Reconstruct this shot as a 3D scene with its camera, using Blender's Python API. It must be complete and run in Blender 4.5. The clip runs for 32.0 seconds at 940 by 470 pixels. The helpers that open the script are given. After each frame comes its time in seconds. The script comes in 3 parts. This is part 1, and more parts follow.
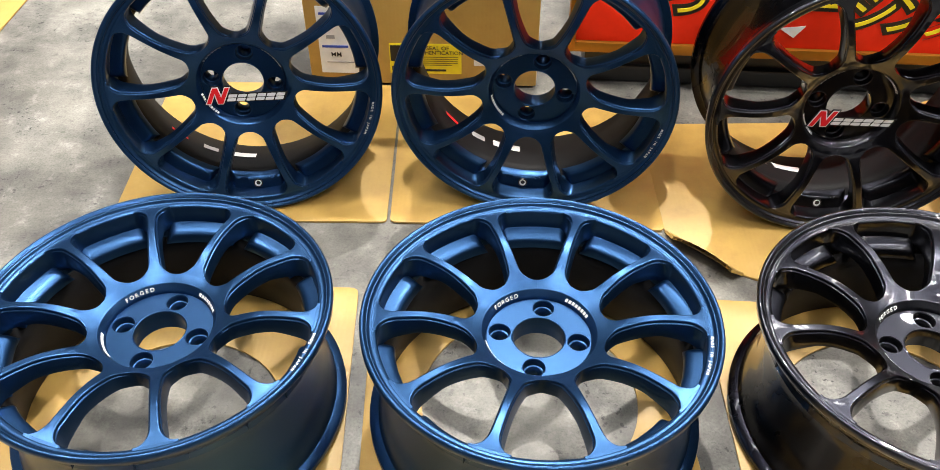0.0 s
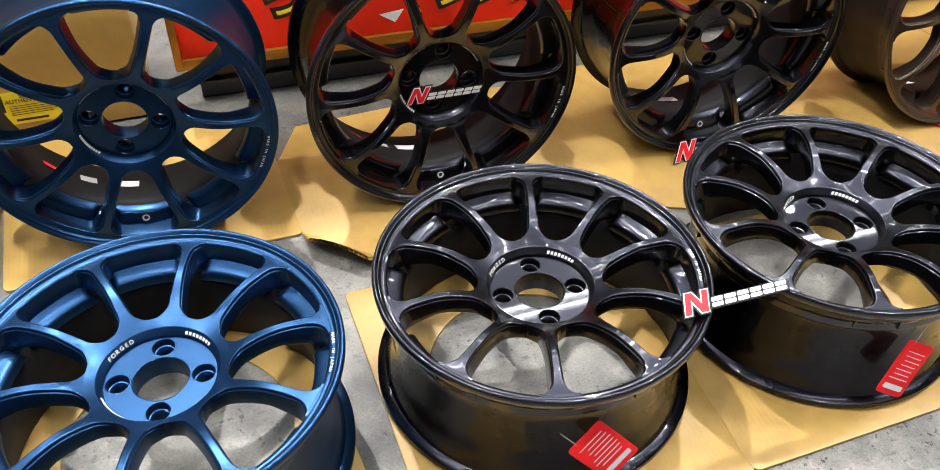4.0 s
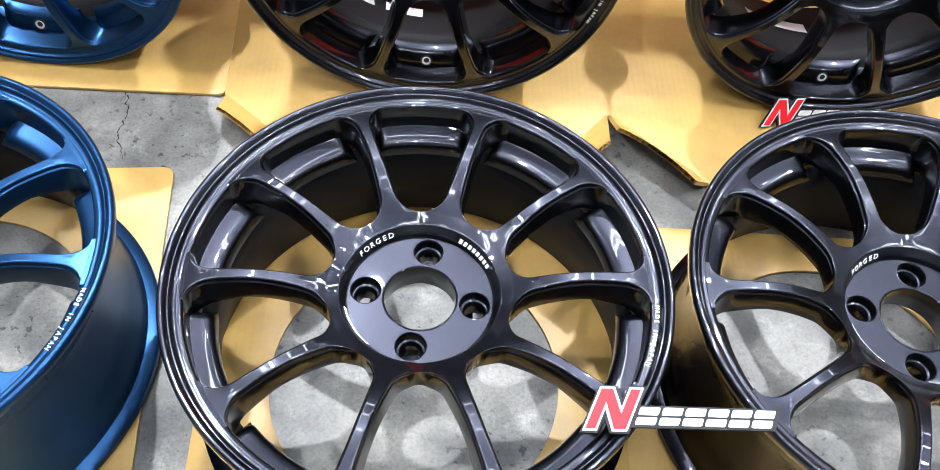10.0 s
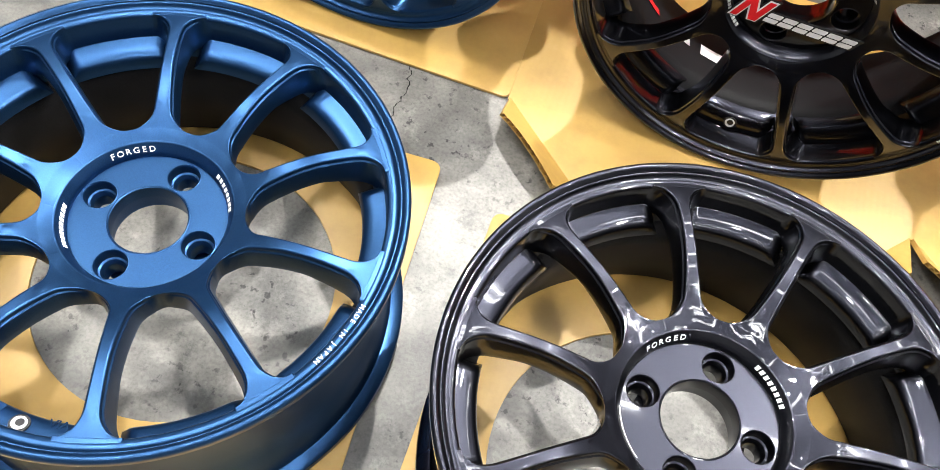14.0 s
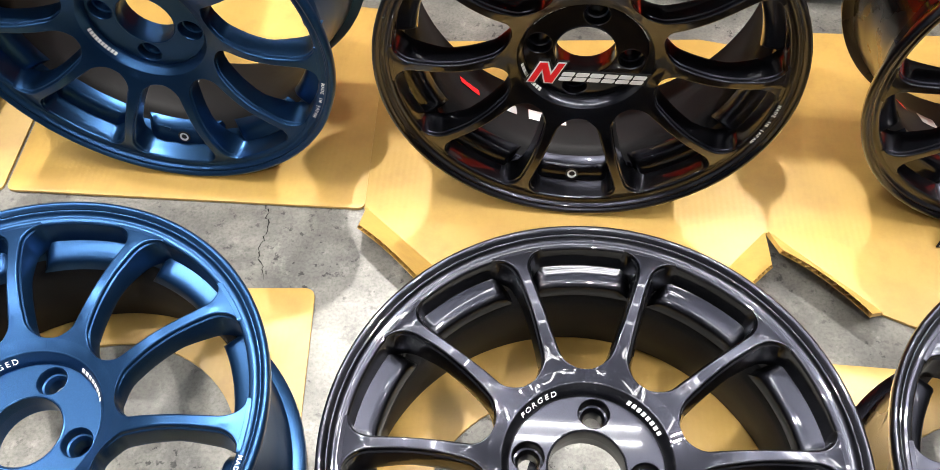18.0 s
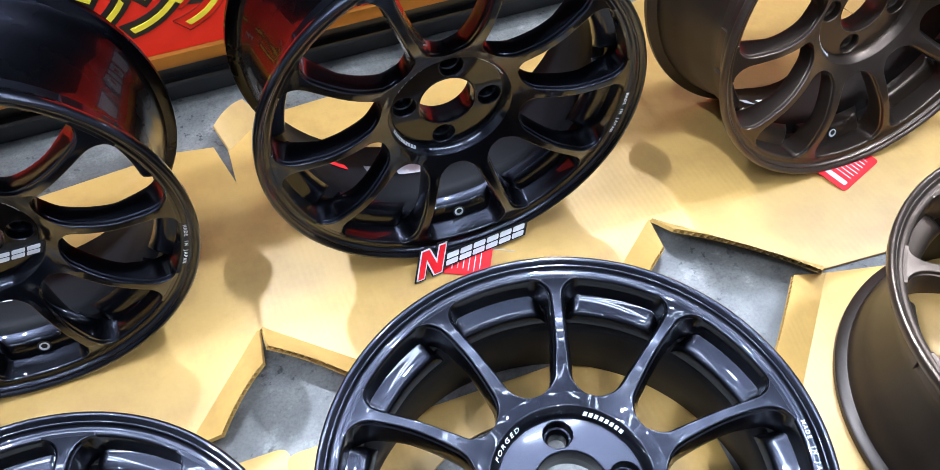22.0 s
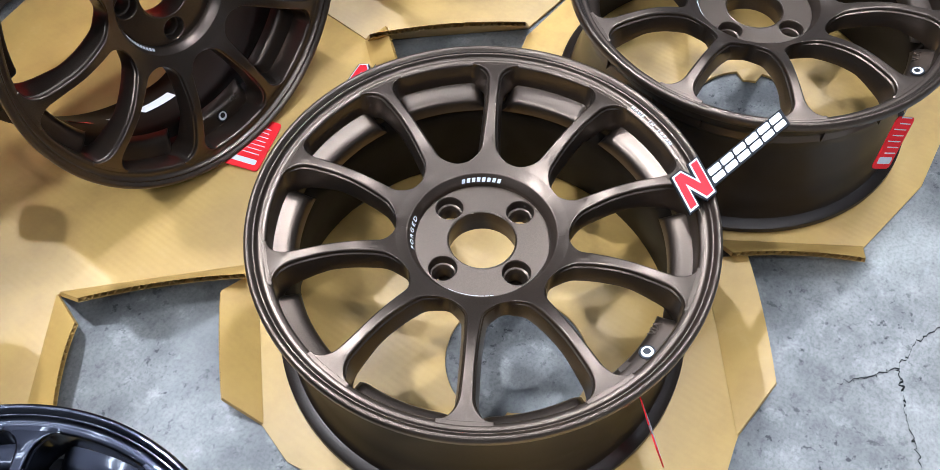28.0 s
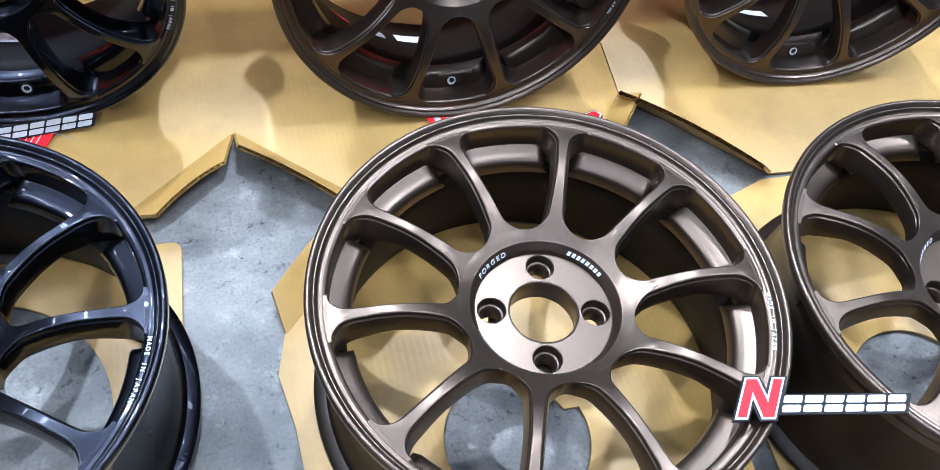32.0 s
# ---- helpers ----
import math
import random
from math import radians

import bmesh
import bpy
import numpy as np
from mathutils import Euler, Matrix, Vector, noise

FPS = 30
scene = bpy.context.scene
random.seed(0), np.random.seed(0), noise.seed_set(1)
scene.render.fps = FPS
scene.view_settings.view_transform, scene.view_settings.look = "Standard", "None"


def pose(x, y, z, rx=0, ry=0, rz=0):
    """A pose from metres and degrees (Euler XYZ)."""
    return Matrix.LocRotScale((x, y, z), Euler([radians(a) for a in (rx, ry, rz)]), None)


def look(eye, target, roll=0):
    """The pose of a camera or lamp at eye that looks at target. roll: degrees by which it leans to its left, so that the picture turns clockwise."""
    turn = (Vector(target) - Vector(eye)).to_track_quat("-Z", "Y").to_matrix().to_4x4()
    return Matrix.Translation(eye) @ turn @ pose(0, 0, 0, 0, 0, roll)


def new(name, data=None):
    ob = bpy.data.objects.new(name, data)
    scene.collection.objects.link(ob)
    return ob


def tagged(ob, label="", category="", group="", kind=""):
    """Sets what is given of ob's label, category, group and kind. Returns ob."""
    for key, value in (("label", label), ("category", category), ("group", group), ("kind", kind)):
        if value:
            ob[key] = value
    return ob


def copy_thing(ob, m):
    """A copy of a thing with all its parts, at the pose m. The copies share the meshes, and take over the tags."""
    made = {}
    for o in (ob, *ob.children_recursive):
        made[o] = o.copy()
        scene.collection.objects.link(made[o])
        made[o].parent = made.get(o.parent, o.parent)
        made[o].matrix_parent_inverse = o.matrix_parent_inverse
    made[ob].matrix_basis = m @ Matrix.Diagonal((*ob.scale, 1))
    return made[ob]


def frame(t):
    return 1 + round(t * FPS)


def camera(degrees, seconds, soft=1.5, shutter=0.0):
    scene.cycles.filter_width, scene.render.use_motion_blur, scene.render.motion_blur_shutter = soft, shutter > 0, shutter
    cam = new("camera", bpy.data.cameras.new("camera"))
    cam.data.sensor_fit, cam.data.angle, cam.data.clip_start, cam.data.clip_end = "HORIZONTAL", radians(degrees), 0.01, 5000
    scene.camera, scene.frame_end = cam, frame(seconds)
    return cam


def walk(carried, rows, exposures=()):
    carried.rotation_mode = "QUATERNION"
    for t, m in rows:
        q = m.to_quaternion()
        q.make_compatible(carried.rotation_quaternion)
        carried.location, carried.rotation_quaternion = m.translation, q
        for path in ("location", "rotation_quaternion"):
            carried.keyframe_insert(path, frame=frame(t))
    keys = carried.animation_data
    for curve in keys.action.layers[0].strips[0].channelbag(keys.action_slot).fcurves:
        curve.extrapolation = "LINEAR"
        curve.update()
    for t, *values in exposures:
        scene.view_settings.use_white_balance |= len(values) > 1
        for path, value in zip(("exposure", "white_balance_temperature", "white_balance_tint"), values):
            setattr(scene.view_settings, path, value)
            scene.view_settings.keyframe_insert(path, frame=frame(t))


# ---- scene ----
cam = camera(56.21, 32.0, 0.55)
PATH = [
    (0, (0.0662, -0.0459, 0.9926), (0.0195, 1.4371, -0.3485), 0.19),
    (0.5, (0.0827, -0.0504, 0.9894), (0.1397, 1.4451, -0.3373), 1.4),
    (1, (0.1048, -0.0439, 0.9927), (0.2444, 1.4445, -0.3359), 1.66),
    (1.5, (0.1203, -0.0435, 0.995), (0.3139, 1.4395, -0.3328), 1.7),
    (2, (0.1462, -0.0495, 0.9885), (0.4155, 1.426, -0.3346), 1.87),
    (2.5, (0.16, -0.0513, 0.9922), (0.4793, 1.4105, -0.3349), 1.34),
    (3, (0.1876, -0.0507, 0.9986), (0.5559, 1.3903, -0.3386), 1.05),
    (3.5, (0.2188, -0.052, 0.9963), (0.6585, 1.3697, -0.3399), 0.99),
    (4, (0.2419, -0.0577, 0.9924), (0.7589, 1.342, -0.3394), 1.64),
    (4.5, (0.2809, -0.0516, 0.9927), (0.8423, 1.3216, -0.3486), 0.47),
    (6.5, (0.4181, 0.0354, 0.9305), (1.072, 1.2926, -0.4809), 2.49),
    (7, (0.4639, 0.0679, 0.9198), (1.0927, 1.2967, -0.5275), 4.03),
    (7.5, (0.5127, 0.1073, 0.9072), (1.0872, 1.3199, -0.5758), 5.74),
    (8, (0.5722, 0.1449, 0.8874), (0.9937, 1.3634, -0.6416), 6.83),
    (8.5, (0.6155, 0.1601, 0.8821), (0.8892, 1.3924, -0.6692), 6.19),
    (9, (0.6358, 0.1857, 0.8817), (0.7556, 1.4221, -0.6858), 4.43),
    (9.5, (0.6327, 0.2386, 0.8599), (0.7253, 1.4276, -0.7457), 5.58),
    (10, (0.6242, 0.2823, 0.8458), (0.7202, 1.4188, -0.7971), 5.8),
    (10.5, (0.6182, 0.323, 0.8325), (0.7136, 1.3992, -0.8506), 6.56),
    (11, (0.6131, 0.3489, 0.8214), (0.7018, 1.4089, -0.8722), 7.28),
    (11.5, (0.5917, 0.3623, 0.8139), (0.6576, 1.4265, -0.8782), 8.43),
    (12, (0.5601, 0.3728, 0.818), (0.6019, 1.4254, -0.882), 9.9),
    (12.5, (0.5298, 0.3789, 0.8142), (0.5278, 1.4341, -0.8848), 10.96),
    (13, (0.5034, 0.3844, 0.8174), (0.4692, 1.4244, -0.8906), 11.87),
    (13.5, (0.4775, 0.3841, 0.8205), (0.3852, 1.4214, -0.887), 12.21),
    (14, (0.4479, 0.385, 0.8204), (0.3001, 1.407, -0.8924), 12.04),
    (14.5, (0.4221, 0.3869, 0.8191), (0.2427, 1.3916, -0.9008), 13.22),
    (16.5, (0.4098, 0.4188, 0.8393), (0.1515, 1.4329, -0.8651), 4.75),
    (17, (0.4614, 0.4239, 0.8524), (0.2393, 1.4961, -0.8212), 0.98),
    (17.5, (0.5101, 0.4129, 0.8589), (0.3601, 1.5389, -0.7872), -1.15),
    (18, (0.5528, 0.4029, 0.8694), (0.4436, 1.583, -0.7416), -1.72),
    (18.5, (0.5871, 0.4063, 0.8719), (0.5448, 1.6322, -0.7078), -0.6),
    (19, (0.6253, 0.4168, 0.8769), (0.6481, 1.6584, -0.6908), -1.01),
    (19.5, (0.6769, 0.4289, 0.8823), (0.7563, 1.6647, -0.6883), -2.43),
    (20, (0.7185, 0.4424, 0.8918), (0.8739, 1.6577, -0.6889), -2.69),
    (20.5, (0.7742, 0.436, 0.8907), (1.0, 1.6606, -0.6744), -3.61),
    (21, (0.8193, 0.4298, 0.8926), (1.1446, 1.6351, -0.6699), -3.41),
    (21.5, (0.8624, 0.4247, 0.8933), (1.2425, 1.6145, -0.6687), -3.2),
    (22, (0.9005, 0.415, 0.906), (1.3206, 1.5918, -0.6556), -2.91),
    (22.5, (0.9455, 0.4042, 0.9118), (1.3924, 1.5742, -0.6475), -3.78),
    (23, (0.978, 0.4034, 0.9009), (1.5024, 1.5544, -0.6484), -3.81),
    (23.5, (1.0158, 0.3888, 0.8996), (1.6002, 1.524, -0.6398), -4.34),
    (24, (1.0489, 0.3817, 0.8995), (1.6913, 1.4792, -0.6441), -4.48),
    (24.5, (1.0779, 0.3711, 0.8983), (1.7841, 1.4189, -0.6521), -4.06),
    (25, (1.1004, 0.3589, 0.9007), (1.8561, 1.3682, -0.6518), -4.25),
    (25.5, (1.1104, 0.353, 0.8985), (1.9231, 1.3147, -0.6555), -3.44),
    (26, (1.1256, 0.3392, 0.899), (1.9748, 1.2602, -0.6601), -2.89),
    (26.5, (1.1613, 0.3334, 0.9064), (2.0913, 1.1576, -0.6607), -1.46),
    (28.5, (1.2846, 0.3421, 0.8625), (2.1471, 0.9938, -0.8202), -1.07),
    (29, (1.3295, 0.3453, 0.8615), (2.1516, 0.9899, -0.8439), -0.73),
    (29.5, (1.3559, 0.341, 0.8683), (2.1405, 0.9837, -0.8555), 0.36),
    (30, (1.3875, 0.3246, 0.8537), (2.1035, 1.0193, -0.8798), 3.72),
    (30.5, (1.4076, 0.302, 0.8557), (2.0188, 1.0618, -0.8905), 6.56),
    (31, (1.4128, 0.2917, 0.8608), (1.9458, 1.1467, -0.8668), 7.59),
    (31.5, (1.4163, 0.2932, 0.8852), (1.8978, 1.1989, -0.8317), 9.5),
    (32, (1.3931, 0.2491, 0.8744), (1.8338, 1.3119, -0.7615), 9.33),
]
EXPOSURES = [(0, -0.12, 6700, 10), (4, -0.22, 6350, 10), (7, -0.05, 5850, 10), (9.5, 0.1, 5750, 10), (13, 0.12, 6250, 10), (17, 0.18, 6600, 10), (19, 0.2, 6300, 10), (20, 0.15, 5800, 10), (22, 0.05, 5050, 10), (25, -0.2, 4950, 10), (28, -0.68, 5200, 10), (30, -0.66, 5050, 10), (32, -0.43, 4950, 10)]
walk(cam, [(t, look(eye, target, roll)) for t, eye, target, roll in PATH], EXPOSURES)

# ---- world and lights ----
world = bpy.data.worlds.new("hall_air")
scene.world = world
world.use_nodes = True
world.node_tree.nodes["Background"].inputs[0].default_value = (0.9, 0.95, 1.0, 1)
world.node_tree.nodes["Background"].inputs[1].default_value = 0.01


def area_lamp(name, eye, target, size, watts, colour=(1, 0.96, 0.9)):
    data = bpy.data.lights.new(name, "AREA")
    data.shape, data.size, data.energy, data.color = "DISK", size, watts, colour
    ob = new(name, data)
    ob.matrix_world = look(eye, target)
    return ob


# hall spotlights on the lighting truss, and wide fluorescent trays above
LAMPS = [
    ((0.1, 2.8, 4.1), 0.10, 215), ((2.2, 2.7, 4.1), 0.10, 215), ((-2.6, 1.4, 4.0), 0.10, 130),
    ((4.4, 1.0, 4.0), 0.10, 130), ((0.9, -2.2, 4.1), 0.10, 55), ((-0.7, 0.5, 4.1), 0.10, 75), ((3.0, 0.4, 4.1), 0.10, 75),
]
for place, size, watts in LAMPS:
    area_lamp("hall_spotlight", place, (0.9 + 0.4 * (place[0] - 0.9), 0.8, 0), size, watts)


# ---- materials ----
def mat(name):
    m = bpy.data.materials.new(name)
    m.use_nodes = True
    nt = m.node_tree
    return m, nt, nt.nodes["Principled BSDF"]


def link(nt, a, b):
    nt.links.new(a, b)


def noise_node(nt, scale, detail=4, rough=0.55, space="Object"):
    co = nt.nodes.new("ShaderNodeTexCoord")
    n = nt.nodes.new("ShaderNodeTexNoise")
    n.inputs["Scale"].default_value, n.inputs["Detail"].default_value, n.inputs["Roughness"].default_value = scale, detail, rough
    link(nt, co.outputs[space], n.inputs["Vector"])
    return n


def ramp(nt, fac, stops):
    r = nt.nodes.new("ShaderNodeValToRGB")
    while len(r.color_ramp.elements) < len(stops):
        r.color_ramp.elements.new(0.5)
    for e, (p, c) in zip(r.color_ramp.elements, stops):
        e.position, e.color = p, (*c, 1) if len(c) == 3 else c
    link(nt, fac, r.inputs[0])
    return r.outputs[0]


def span(nt, fac, a, b):
    r = nt.nodes.new("ShaderNodeMapRange")
    r.inputs[3].default_value, r.inputs[4].default_value = a, b
    link(nt, fac, r.inputs[0])
    return r.outputs[0]


def bump(nt, bsdf, fac, strength, distance):
    b = nt.nodes.new("ShaderNodeBump")
    b.inputs["Strength"].default_value, b.inputs["Distance"].default_value = strength, distance
    link(nt, fac, b.inputs["Height"])
    link(nt, b.outputs[0], bsdf.inputs["Normal"])


def mix(nt, fac, a, b, kind="MIX"):
    m = nt.nodes.new("ShaderNodeMix")
    m.data_type, m.blend_type = "RGBA", kind
    for value, socket in ((fac, m.inputs[0]), (a, m.inputs[6]), (b, m.inputs[7])):
        if isinstance(value, (int, float)):
            socket.default_value = value
        elif isinstance(value, tuple):
            socket.default_value = (*value, 1)
        else:
            link(nt, value, socket)
    return m.outputs[2]


def paint(name, dark, light, metal, rough, coat=0.0, flake=0.0, grain=900):
    m, nt, b = mat(name)
    big, fine = noise_node(nt, 9), noise_node(nt, grain, 2)
    col = ramp(nt, fine.outputs[0], [(0.35, dark), (0.7, light)])
    link(nt, col, b.inputs["Base Color"])
    b.inputs["Metallic"].default_value = metal
    link(nt, span(nt, big.outputs[0], rough * 0.85, rough * 1.2), b.inputs["Roughness"])
    b.inputs["Coat Weight"].default_value, b.inputs["Coat Roughness"].default_value = coat, 0.022
    if flake:
        bump(nt, b, fine.outputs[0], flake, 0.0006)
    return m


BLUE = paint("satin_blue_metal", (0.013, 0.046, 0.118), (0.017, 0.058, 0.148), 0.88, 0.31, 0.0, 0.015)
BLACK = paint("gloss_black_metal", (0.0150, 0.0158, 0.0215), (0.0205, 0.0218, 0.0295), 1.0, 0.34, 1.0, 0.0, 1600)
BLACK_SATIN = paint("satin_black_metal", (0.009, 0.009, 0.013), (0.019, 0.019, 0.026), 1.0, 0.27, 0.4)
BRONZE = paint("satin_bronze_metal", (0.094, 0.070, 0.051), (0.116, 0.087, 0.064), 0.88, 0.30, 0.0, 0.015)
# the same bronze, darkened in colour for the shaded barrel sides
BRONZE_SHADED = paint("satin_shaded_bronze_metal", (0.020, 0.014, 0.010), (0.032, 0.023, 0.016), 0.6, 0.36)
BLUE_DARK = paint("satin_dark_blue_metal", (0.008, 0.02, 0.05), (0.014, 0.035, 0.085), 0.6, 0.4)


def plain(name, colour, rough=0.5, metal=0.0, wear=0.12, gloss=0.5):
    m, nt, b = mat(name)
    n = noise_node(nt, 60, 3)
    d = tuple(c * (1 - wear) for c in colour)
    link(nt, ramp(nt, n.outputs[0], [(0.3, d), (0.7, colour)]), b.inputs["Base Color"])
    b.inputs["Roughness"].default_value, b.inputs["Metallic"].default_value = rough, metal
    b.inputs["Specular IOR Level"].default_value = gloss
    return m


WHITE = plain("white_print", (0.8, 0.8, 0.8), 0.45)
WHITE_FILM = plain("white_plate_film", (0.62, 0.62, 0.63), 0.55, 0, 0.1, 0.2)
GREY_PRINT = plain("grey_print", (0.35, 0.35, 0.36), 0.5)
RED = plain("red_print", (0.66, 0.012, 0.018), 0.55, 0, 0.1, 0.2)
BACKING = plain("matt_black_board", (0.010, 0.010, 0.011), 0.6, 0, 0.1, 0.2)
RED_TAG = plain("red_card", (0.76, 0.016, 0.020), 0.6, 0, 0.08, 0.15)
YELLOW = plain("yellow_print", (0.85, 0.68, 0.02), 0.45)
BLACK_PLASTIC = plain("black_plastic", (0.012, 0.012, 0.013), 0.3)
GOLD = plain("gold_trim", (0.36, 0.155, 0.018), 0.32, 0.6)
RUBBER = plain("black_rubber", (0.02, 0.02, 0.02), 0.6)
STEEL = plain("valve_steel", (0.6, 0.6, 0.6), 0.3, 0.9)
BLUE_PRINT = plain("blue_print", (0.02, 0.06, 0.4), 0.5)
SIGN_RED = plain("sign_red", (0.88, 0.032, 0.010), 0.5, 0, 0.06, 0.15)


def make_card():
    m, nt, b = mat("cardboard")
    big, fine = noise_node(nt, 4, 3), noise_node(nt, 240, 4)
    scuff = noise_node(nt, 17, 6, 0.7)
    base = ramp(nt, big.outputs[0], [(0.3, (0.405, 0.250, 0.058)), (0.7, (0.500, 0.318, 0.080))])
    base = mix(nt, ramp(nt, scuff.outputs[0], [(0.46, (0, 0, 0)), (0.70, (0.65, 0.65, 0.65))]), base, (0.345, 0.198, 0.050))
    base = mix(nt, ramp(nt, scuff.outputs[0], [(0.28, (0.4, 0.4, 0.4)), (0.42, (0, 0, 0))]), base, (0.52, 0.345, 0.125))
    link(nt, mix(nt, span(nt, fine.outputs[0], 0.0, 0.25), base, (0.34, 0.205, 0.07)), b.inputs["Base Color"])
    b.inputs["Roughness"].default_value, b.inputs["Specular IOR Level"].default_value = 0.48, 0.6
    w = nt.nodes.new("ShaderNodeTexWave")
    w.inputs["Scale"].default_value = 40
    co = nt.nodes.new("ShaderNodeTexCoord")
    link(nt, co.outputs["Object"], w.inputs["Vector"])
    bump(nt, b, w.outputs[1], 0.05, 0.001)
    return m


CARD = make_card()


def make_concrete():
    m, nt, b = mat("polished_concrete")
    big, mid, fine, blot, speck = noise_node(nt, 1.3, 5), noise_node(nt, 7, 9, 0.7), noise_node(nt, 90, 5, 0.6), noise_node(nt, 24, 8, 0.75), noise_node(nt, 260, 3, 0.6)
    base = ramp(nt, big.outputs[0], [(0.35, (0.110, 0.105, 0.093)), (0.65, (0.200, 0.193, 0.173))])
    base = mix(nt, ramp(nt, mid.outputs[0], [(0.44, (0, 0, 0)), (0.60, (0.8, 0.8, 0.8))]), base, (0.090, 0.088, 0.082))
    base = mix(nt, ramp(nt, blot.outputs[0], [(0.54, (0, 0, 0)), (0.70, (0.6, 0.6, 0.6))]), base, (0.31, 0.30, 0.275))
    base = mix(nt, ramp(nt, blot.outputs[0], [(0.34, (0.8, 0.8, 0.8)), (0.44, (0, 0, 0))]), base, (0.070, 0.068, 0.063))
    cloud = noise_node(nt, 5, 4, 0.6)
    base = mix(nt, 1.0, base, ramp(nt, cloud.outputs[0], [(0.36, (0.62, 0.62, 0.62)), (0.50, (1, 1, 1)), (0.64, (1.45, 1.45, 1.45))]), "MULTIPLY")
    base = mix(nt, 1.0, base, ramp(nt, speck.outputs[0], [(0.36, (0.78, 0.78, 0.77)), (0.52, (1, 1, 1)), (0.68, (1.1, 1.1, 1.09))]), "MULTIPLY")
    # pits and scuffs gather in patches
    pits = ramp(nt, fine.outputs[0], [(0.365, (1, 1, 1)), (0.415, (0, 0, 0))])
    patch = ramp(nt, mid.outputs[0], [(0.47, (0.0, 0.0, 0.0)), (0.57, (1, 1, 1))])
    base = mix(nt, mix(nt, 1.0, pits, patch, "MULTIPLY"), base, (0.022, 0.021, 0.020))
    link(nt, base, b.inputs["Base Color"])
    link(nt, span(nt, mid.outputs[0], 0.28, 0.60), b.inputs["Roughness"])
    bump(nt, b, blot.outputs[0], 0.25, 0.003)
    return m


CONCRETE = make_concrete()
HALL_WALL = plain("hall_wall", (0.36, 0.37, 0.40), 0.8)
HALL_CEILING = plain("hall_ceiling", (0.03, 0.03, 0.033), 0.9)


# ---- mesh helpers ----
def obj(name, bm, material, parent=None, label="", smooth=40):
    me = bpy.data.meshes.new(name)
    bm.normal_update()
    bm.to_mesh(me)
    bm.free()
    return obj_mesh(name, me, material, parent, label, smooth)


def obj_mesh(name, me, material, parent=None, label="", smooth=40):
    if not me.materials:
        me.materials.append(material)
    if smooth:
        me.shade_smooth()
        me.set_sharp_from_angle(angle=radians(smooth))
    ob = new(name, me)
    ob.parent = parent
    return tagged(ob, label)


def part(name, bm, material, parent, label="", smooth=40):
    return obj(name, bm, material, parent, label, smooth)


def group_at(name, m=None, label="", category="", group="", kind=""):
    ob = new(name)
    ob.empty_display_size = 0.02
    if m is not None:
        ob.matrix_world = m
    return tagged(ob, label, category, group, kind)


def box(bm, x0, x1, y0, y1, z0, z1, bevel=0.0):
    r = bmesh.ops.create_cube(bm, size=1)
    vs = r["verts"]
    bmesh.ops.scale(bm, vec=(x1 - x0, y1 - y0, z1 - z0), verts=vs)
    bmesh.ops.translate(bm, vec=((x0 + x1) / 2, (y0 + y1) / 2, (z0 + z1) / 2), verts=vs)
    if bevel:
        bmesh.ops.bevel(bm, geom=list({e for v in vs for e in v.link_edges}), offset=bevel, segments=2, affect="EDGES", profile=0.6)
    return bm


def lathe(profile, seg=96, closed=False):
    """A turned ring; profile: (radius, height) from outside in."""
    bm = bmesh.new()
    rings = [[bm.verts.new((r * math.cos(2 * math.pi * i / seg), r * math.sin(2 * math.pi * i / seg), z)) for i in range(seg)] for r, z in profile]
    pairs = list(zip(rings, rings[1:])) + ([(rings[-1], rings[0])] if closed else [])
    for a, b in pairs:
        for i in range(seg):
            j = (i + 1) % seg
            bm.faces.new((a[i], a[j], b[j], b[i]))
    bmesh.ops.recalc_face_normals(bm, faces=bm.faces)
    return bm


def rounded(points, radius, steps=5):
    """The outline with its corners rounded; radius: one value or one for each corner."""
    out, n = [], len(points)
    for i in range(n):
        rad = radius[i] if isinstance(radius, (list, tuple)) else radius
        p0, p, p1 = (Vector((*points[k % n], 0)) for k in (i - 1, i, i + 1))
        if rad <= 0:
            out.append((p.x, p.y))
            continue
        a, b = (p0 - p).normalized(), (p1 - p).normalized()
        s, e = p + a * min(rad, (p0 - p).length / 2), p + b * min(rad, (p1 - p).length / 2)
        for k in range(steps + 1):
            u = k / steps
            q = s * (1 - u) ** 2 + p * (2 * u * (1 - u)) + e * u * u
            out.append((q.x, q.y))
    return out


def circle(cx, cy, r, n=40, start=0.0):
    return [(cx + r * math.cos(start + 2 * math.pi * k / n), cy + r * math.sin(start + 2 * math.pi * k / n)) for k in range(n)]


def sheet_mesh(name, loops, thick, bevel=0.0, base=0.0):
    """A plate from flat outlines (the first is the rim, the others are holes), from base up by thick."""
    cu = bpy.data.curves.new(name, "CURVE")
    cu.dimensions, cu.fill_mode = "2D", "BOTH"
    cu.extrude, cu.bevel_depth, cu.bevel_resolution = max(thick / 2 - bevel, 1e-5), bevel, 1
    cu.offset = -bevel
    for pts in loops:
        sp = cu.splines.new("POLY")
        sp.points.add(len(pts) - 1)
        for q, (x, y) in zip(sp.points, pts):
            q.co = (x, y, 0, 1)
        sp.use_cyclic_u = True
    return curve_mesh(name, cu, base + thick / 2)


